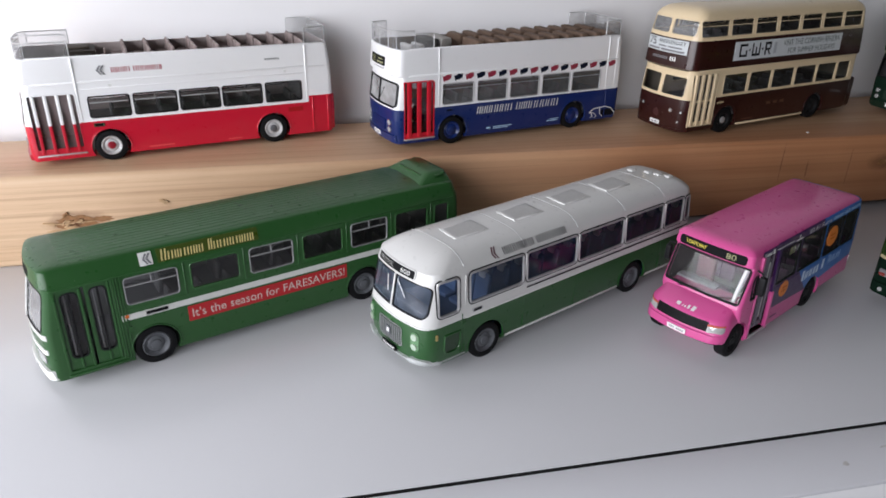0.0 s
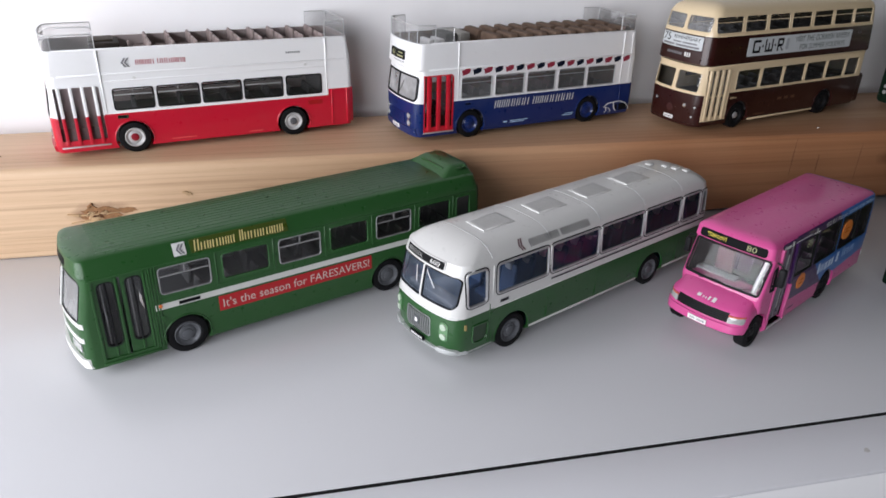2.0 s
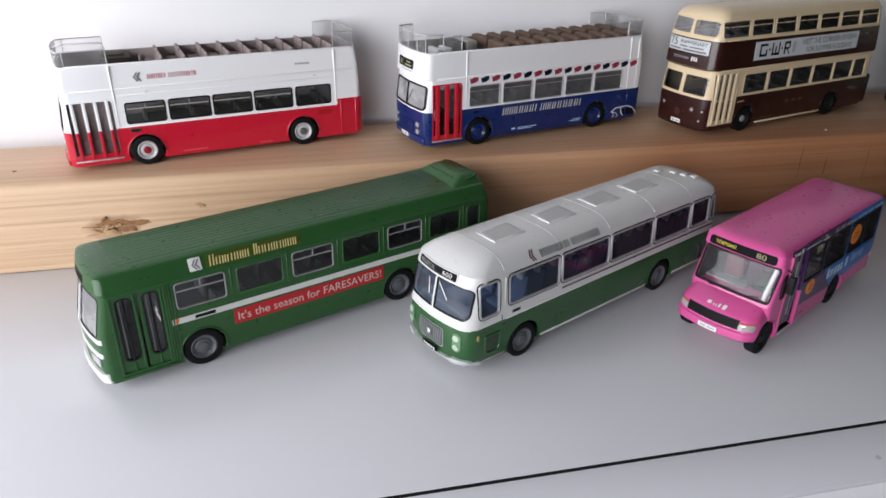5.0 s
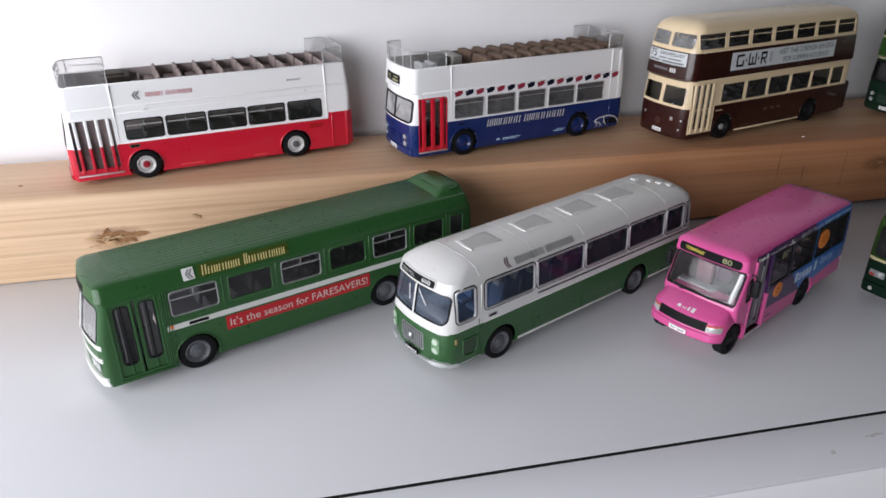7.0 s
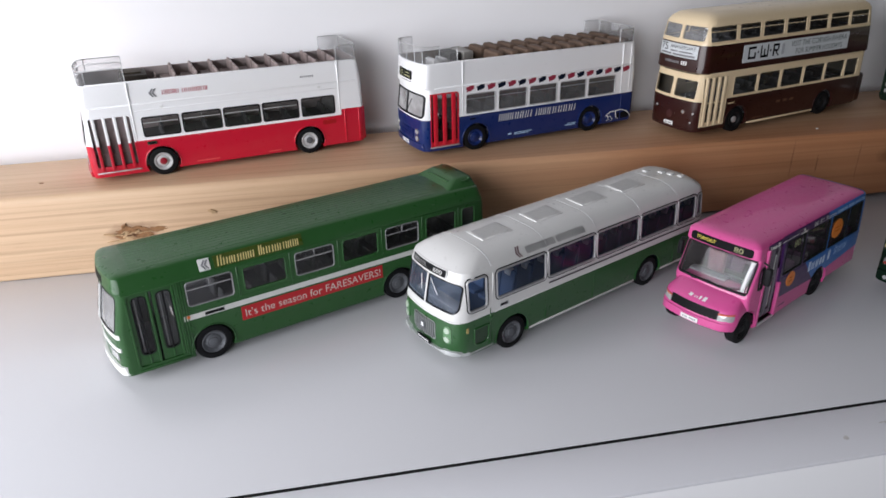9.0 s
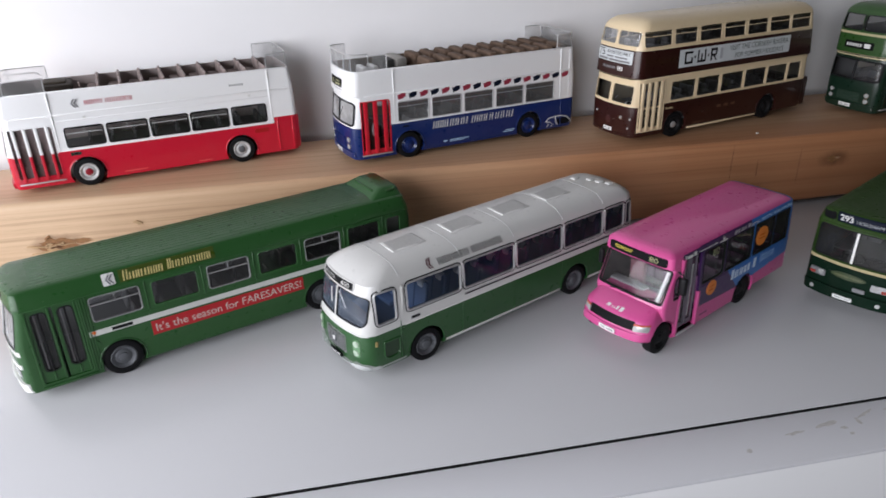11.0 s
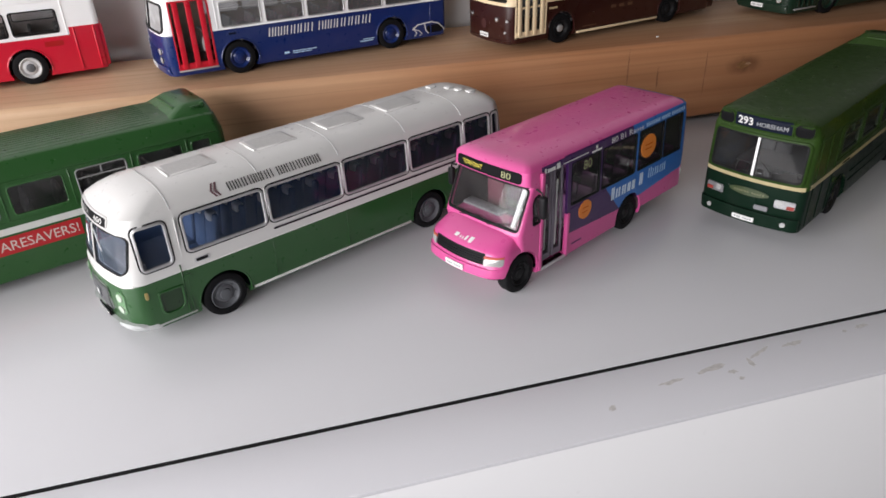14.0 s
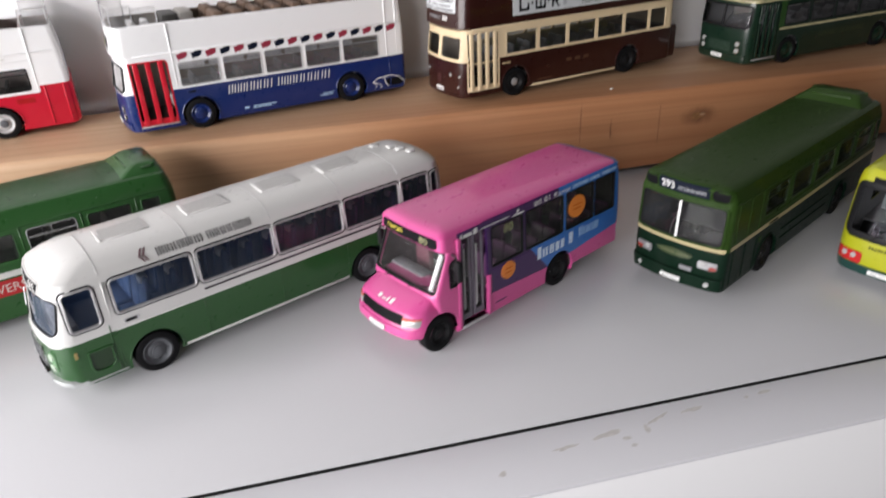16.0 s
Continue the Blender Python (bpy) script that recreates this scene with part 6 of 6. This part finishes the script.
    put_mesh("bonnet", me, [pink, pink], bus, "sloping pink bonnet", 50)
    part("bumper", patch(ns.front, 0.5, 29.1, 7.8, 10.5, 0.8, 0.5, 1.0), pink, bus, "pink front bumper")
    part("lower_trim", patch(ns.front, 1.2, 28.4, 7.1, 7.7, 0.3, 0.2, 0.8), BLACK, bus)
    g = part("grille", patch(ns.front, 5.4, 24.2, 11.2, 14.5, (1.2, 1.2, 0.4, 0.4), 0.25), BLACK, bus, "black slatted grille")
    for k in range(4):
        part("slat", patch(ns.front, 6.2, 23.4, 11.5 + 0.7 * k, 11.75 + 0.7 * k, 0.1, 0.4, 0.2), RUBBER, g)
    for y in (3.2, 26.4):
        h = part("headlamp", patch(ns.front, y - 2.2, y + 2.2, 11.2, 13.3, 0.4, 0.6, 0.9), LENS, bus, "clear headlamp with orange top")
        part("indicator", patch(ns.front, y - 2.2, y + 2.2, 13.35, 13.9, 0.2, 0.6, 0.8), plain("pink_orange_lens", (0.55, 0.13, 0.09), 0.25), h, "orange indicator lens")
    plate(lambda u, v, l: ns.front(u, v, l + 0.45), 11.4, 18.2, 8.2, 9.9, bus)
    strips([(17.0, 18.4, 15.6, 16.2), (15.8, 16.2, 15.6, 16.0), (14.9, 15.3, 15.6, 16.0), (13.6, 14.3, 15.6, 16.3), (11.6, 12.8, 15.5, 16.4)], ns.front, WHITE, bus, 0.15, name="emblem", label="white bars of the operator mark")
    bl = part("destination_blind", sheet(s.front, rounded(2.8, 26.8, 32.2, 35.3, 0.9, 3), 0.35, 0.45, 1.5, 5), INK, bus, "black blind reading Torpoint 80")

    def mirrored(u, v, lift=0.0):
        return s.front(s.w - u, v, lift)
    words("TORPOINT", mirrored, 5.2, 13.0, 33.2, 34.5, YELLOW_INK, bl, 0.42)
    words("80", mirrored, 20.0, 23.4, 32.8, 34.7, DULL_YELLOW, bl, 0.42)
    part("wiper", tube([tuple(s.front(11, 19.4, 1.0)), tuple(s.front(3.4, 21.4, 1.0))], 0.2, 6), BLACK, bus, "black wiper")
    part("wiper", tube([tuple(s.front(22, 19.2, 1.0)), tuple(s.front(14.4, 20.6, 1.0))], 0.2, 6), BLACK, bus, "black wiper")
    m = part("mirror", boxed(4.6, 6.6, -3.2, -0.8, 22.4, 29.0, 0.6, 3), BLACK, bus, "black door mirror on an arm")
    part("arm", tube([(5.4, 0.3, 22.0), (5.4, -1.6, 22.6), (5.4, -2.0, 23.0)], 0.3, 6), BLACK, m)
    part("arm", tube([(5.4, 0.3, 30.6), (5.4, -1.6, 30.0), (5.4, -2.0, 28.6)], 0.3, 6), BLACK, m)
    m2 = part("mirror", boxed(2.6, 4.4, 30.4, 32.4, 23.4, 29.0, 0.6, 3), BLACK, bus, "black door mirror on an arm")
    part("arm", tube([(3.4, 29.2, 30.4), (3.4, 31.2, 30.2), (3.4, 31.4, 28.6)], 0.3, 6), BLACK, m2)
    purple = livery("purple_paint", purple_c)
    d = part("door", boxed(8.4, 9.4, 0.2, 1.2, 4.4, 34.0, 0.2), livery("door_dark", (0.05, 0.03, 0.07)), bus, "two-leaf glazed door in a dark surround")
    for a, b in ((9.6, 13.8), (14.6, 18.8)):
        leaf = part("leaf", ring(lambda u, v, l: s.side(u, v, l - 1.2), rounded(a, b, 5.6, 33.6, 0.3), rounded(a + 0.7, b - 0.7, 7.6, 32.8, 0.4), 0.2), plain("door_leaf_grey", (0.16, 0.14, 0.17), 0.5), d)
        part("pane", sheet(lambda u, v, l: s.side(u, v, l - 1.4), rounded(a + 0.5, b - 0.5, 7.4, 33.0, 0.4), 0, 0.2), DARK_GLASS, leaf)
        part("handle", boxed(a + 1.0, a + 1.5, 1.0, 1.5, 9, 30, 0.15), LENS, leaf)
    part("step_edge", boxed(8.2, 20.2, -0.3, 2.0, 3.6, 4.6, 0.2), SILVER, bus, "grey step edge")
    part("door_post", boxed(19.4, 20.8, -0.5, 1.0, 3.8, 18.0, 0.4), pink, bus, "pink post beside the door")
    part("front_post", boxed(7.2, 8.6, -0.3, 1.0, 3.8, 34.5, 0.3), pink, bus)
    wheel_set(bus, (0, 53.2), 6.0, 0.6, 29.0, BLACK, BLACK, 0.6)
    # side graphics
    for u, v, ru, rv in ((61.6, 27.0, 4.3, 3.9), (28.4, 16.4, 3.1, 3.0)):
        o = part("orange_disc", disc(s.side, u, v, ru, rv, 0.2, 0.2, 28), ORANGE_INK, bus, "orange disc with faint bars")
        strips([(u - ru * 0.5, u + ru * 0.5, v + 0.5, v + 0.9), (u - ru * 0.5, u + ru * 0.4, v - 0.9, v - 0.5)], s.side, AMBER, o, 0.28, "bar")
    name_marks((5, 1), s.side, 42.0, 60.5, 14.4, 18.6, plain("white_blue_print", (0.62, 0.74, 0.86), 0.45), bus, 0.14, label="pale bars of the route name", stroke=0.2, low=0.76, seed=6)
    name_marks((4,), s.side, 63.0, 74.0, 15.2, 18.8, PALE_BLUE, bus, 0.14, label="pale blue bars of the route name", stroke=0.13, low=0.8, seed=8)
    words("80 81 Rame", s.side, 40.5, 58.0, 33.6, 35.3, WHITE, bus, 0.16)
    strips(bars_for((8, 5, 8), 59.5, 83.0, 33.8, 35.0, 0.6), s.side, PALE_BLUE, bus, 0.16)
    strips([(17.2, 29.0, 34.1, 34.4), (9.0, 9.8, 33.8, 35.2), (10.2, 13.6, 33.8, 34.8), (14.2, 15.8, 33.7, 35.3), (30.6, 35.6, 33.5, 34.0), (32.6, 33.6, 34.2, 35.3)], s.side, WHITE, bus, 0.16, label="white bars of print")
    words("80", s.side, 26.6, 30.6, 29.6, 32.4, DULL_YELLOW, bus, 0.2)
    strips([(22.5, 27.5, 6.6, 7.1)], s.side, purple, bus, name="bar")
    part("rear_lamp", patch(s.side, 84.6, 85.4, 9.6, 12.2, 0.2, 0.3), LENS, bus)
    ledge(s, bus, 21, 85, 19.0, paint, 0.15)
    seats(bus, [19.4 + 9.4 * k for k in range(7)], (2.2, 16.4), 5.0, 10.4, SEAT_MAUVE, 12.0)
    part("dashboard", boxed(3.4, 7.6, 12, 27, 10, 19.7, 0.6), plain("dash_grey", (0.26, 0.26, 0.275), 0.5, vary=0.3), bus, "pale grey dashboard")
    # added white strip behind the glass imitates the window's bright reflection
    part("glare_strip", tube([tuple(s.front(3.6, 19.8, -0.9)), tuple(s.front(3.0, 30.2, -0.9))], 0.75, 10), plain("glare_white", (0.75, 0.75, 0.75), 0.3), bus, "white strip standing in for a reflection in the windscreen")
    part("driver_seat", boxed(11, 13.4, 17.5, 24, 8, 26, 0.8), plain("maroon_seat", (0.16, 0.06, 0.08), 0.6), bus)


pink_minibus()


# ---- the yellow single decker ----
def yellow_bus():
    bus = bus_at("bright yellow single-decker model bus with a green skirt", 258.5, -21.5, 0, 29.5)
    yellow_c = (0.36, 0.375, 0.013)
    paint = livery("yellow_livery", yellow_c, [((0.008, 0.04, 0.03), dict(z=(None, 6.0)))])
    yellow = livery("yellow_paint", yellow_c)
    s = Shape(-29.0, 98.0, 31.0, [(3.0, 0.5, 0.8, 0.3), (5, 0.1, 0.2, 0), (16, 0, 0.3, 0), (33.4, 0.5, 3.2, 0.8), (35.4, 1.0, 3.6, 1.4), (37.4, 2.6, 5, 3), (38.2, 5, 7, 6), (38.5, 9, 11, 10)], 2.8, 4.0, 3.0)
    wins = [(-3.0, 13.0), (14.4, 32.0), (33.4, 51.0), (52.4, 70.0), (71.4, 89.0)]
    holes = [(a, b, 18.6, 32.0, 0.8) for a, b in wins]
    door = (-22.0, -8.6, 4.6, 32.0, 0.5)
    front = [(2.4, 28.6, 16.2, 32.6, 2.0)]
    body = hollow_body(s, holes, front, [(0, 6.2, 7.2), (68, 6.2, 7.2)], None, [door])
    put_mesh("body", body, [paint, INSIDE], bus, "yellow painted body shell", 30)
    floor_pan(bus, s, -8.0, 93, 13.8, SEAT_GREY)
    for a, b, c, d, r in holes:
        window_on(bus, s.side, a, b, c, d, r, BLACK, DIM_GLASS, width=0.5)
        window_on(bus, s.far_side, a, b, c, d, r, BLACK, DIM_GLASS, width=0.5)
    window_on(bus, s.front, *front[0], BLACK, FRONT_GLASS, name="windscreen", width=2.2, lift=0.35)
    part("destination_blind", patch(s.front, 6, 25, 33.2, 35.4, 0.3, 0.2), INK, bus)
    folding_bars(bus, s, *door[:4], 2, BLACK, DIM_GLASS, 1.2)
    wheel_set(bus, (0, 68), 6.2, 0.5, 30.5, BLACK, BLACK)
    for y in (4.8, 26.2):
        t = part("lamp_cluster", patch(s.front, y - 4.2, y + 4.2, 6.6, 10.6, 0.8, 0.3, 0.5), RED_LENS, bus, "red panel with twin headlamps")
        for dy in (-1.5, 1.4):
            part("headlamp", disc(s.front, y + dy, 9.0, 0.9, lift=0.55, thick=0.4), LENS, t)
    part("bumper", patch(s.front, 0.8, 30.2, 3.2, 6.4, 0.8, 0.6, 0.8), livery("dark_teal", (0.006, 0.04, 0.034)), bus, "dark green front bumper")
    strips(bars_for((5, 6), 10, 21, 12.6, 13.6, 0.6), s.front, INK, bus, 0.15)
    plate(lambda u, v, l: s.front(u, v, l + 0.5), 12, 19, 4.0, 5.6, bus)
    part("wiper", tube([tuple(s.front(21, 15.6, 1.0)), tuple(s.front(14, 24, 1.0))], 0.2, 6), BLACK, bus)
    seats(bus, [0 + 9.6 * k for k in range(9)], (2.2, 17.2), 4.4, 11.0, SEAT_GREY, 11.0)


yellow_bus()
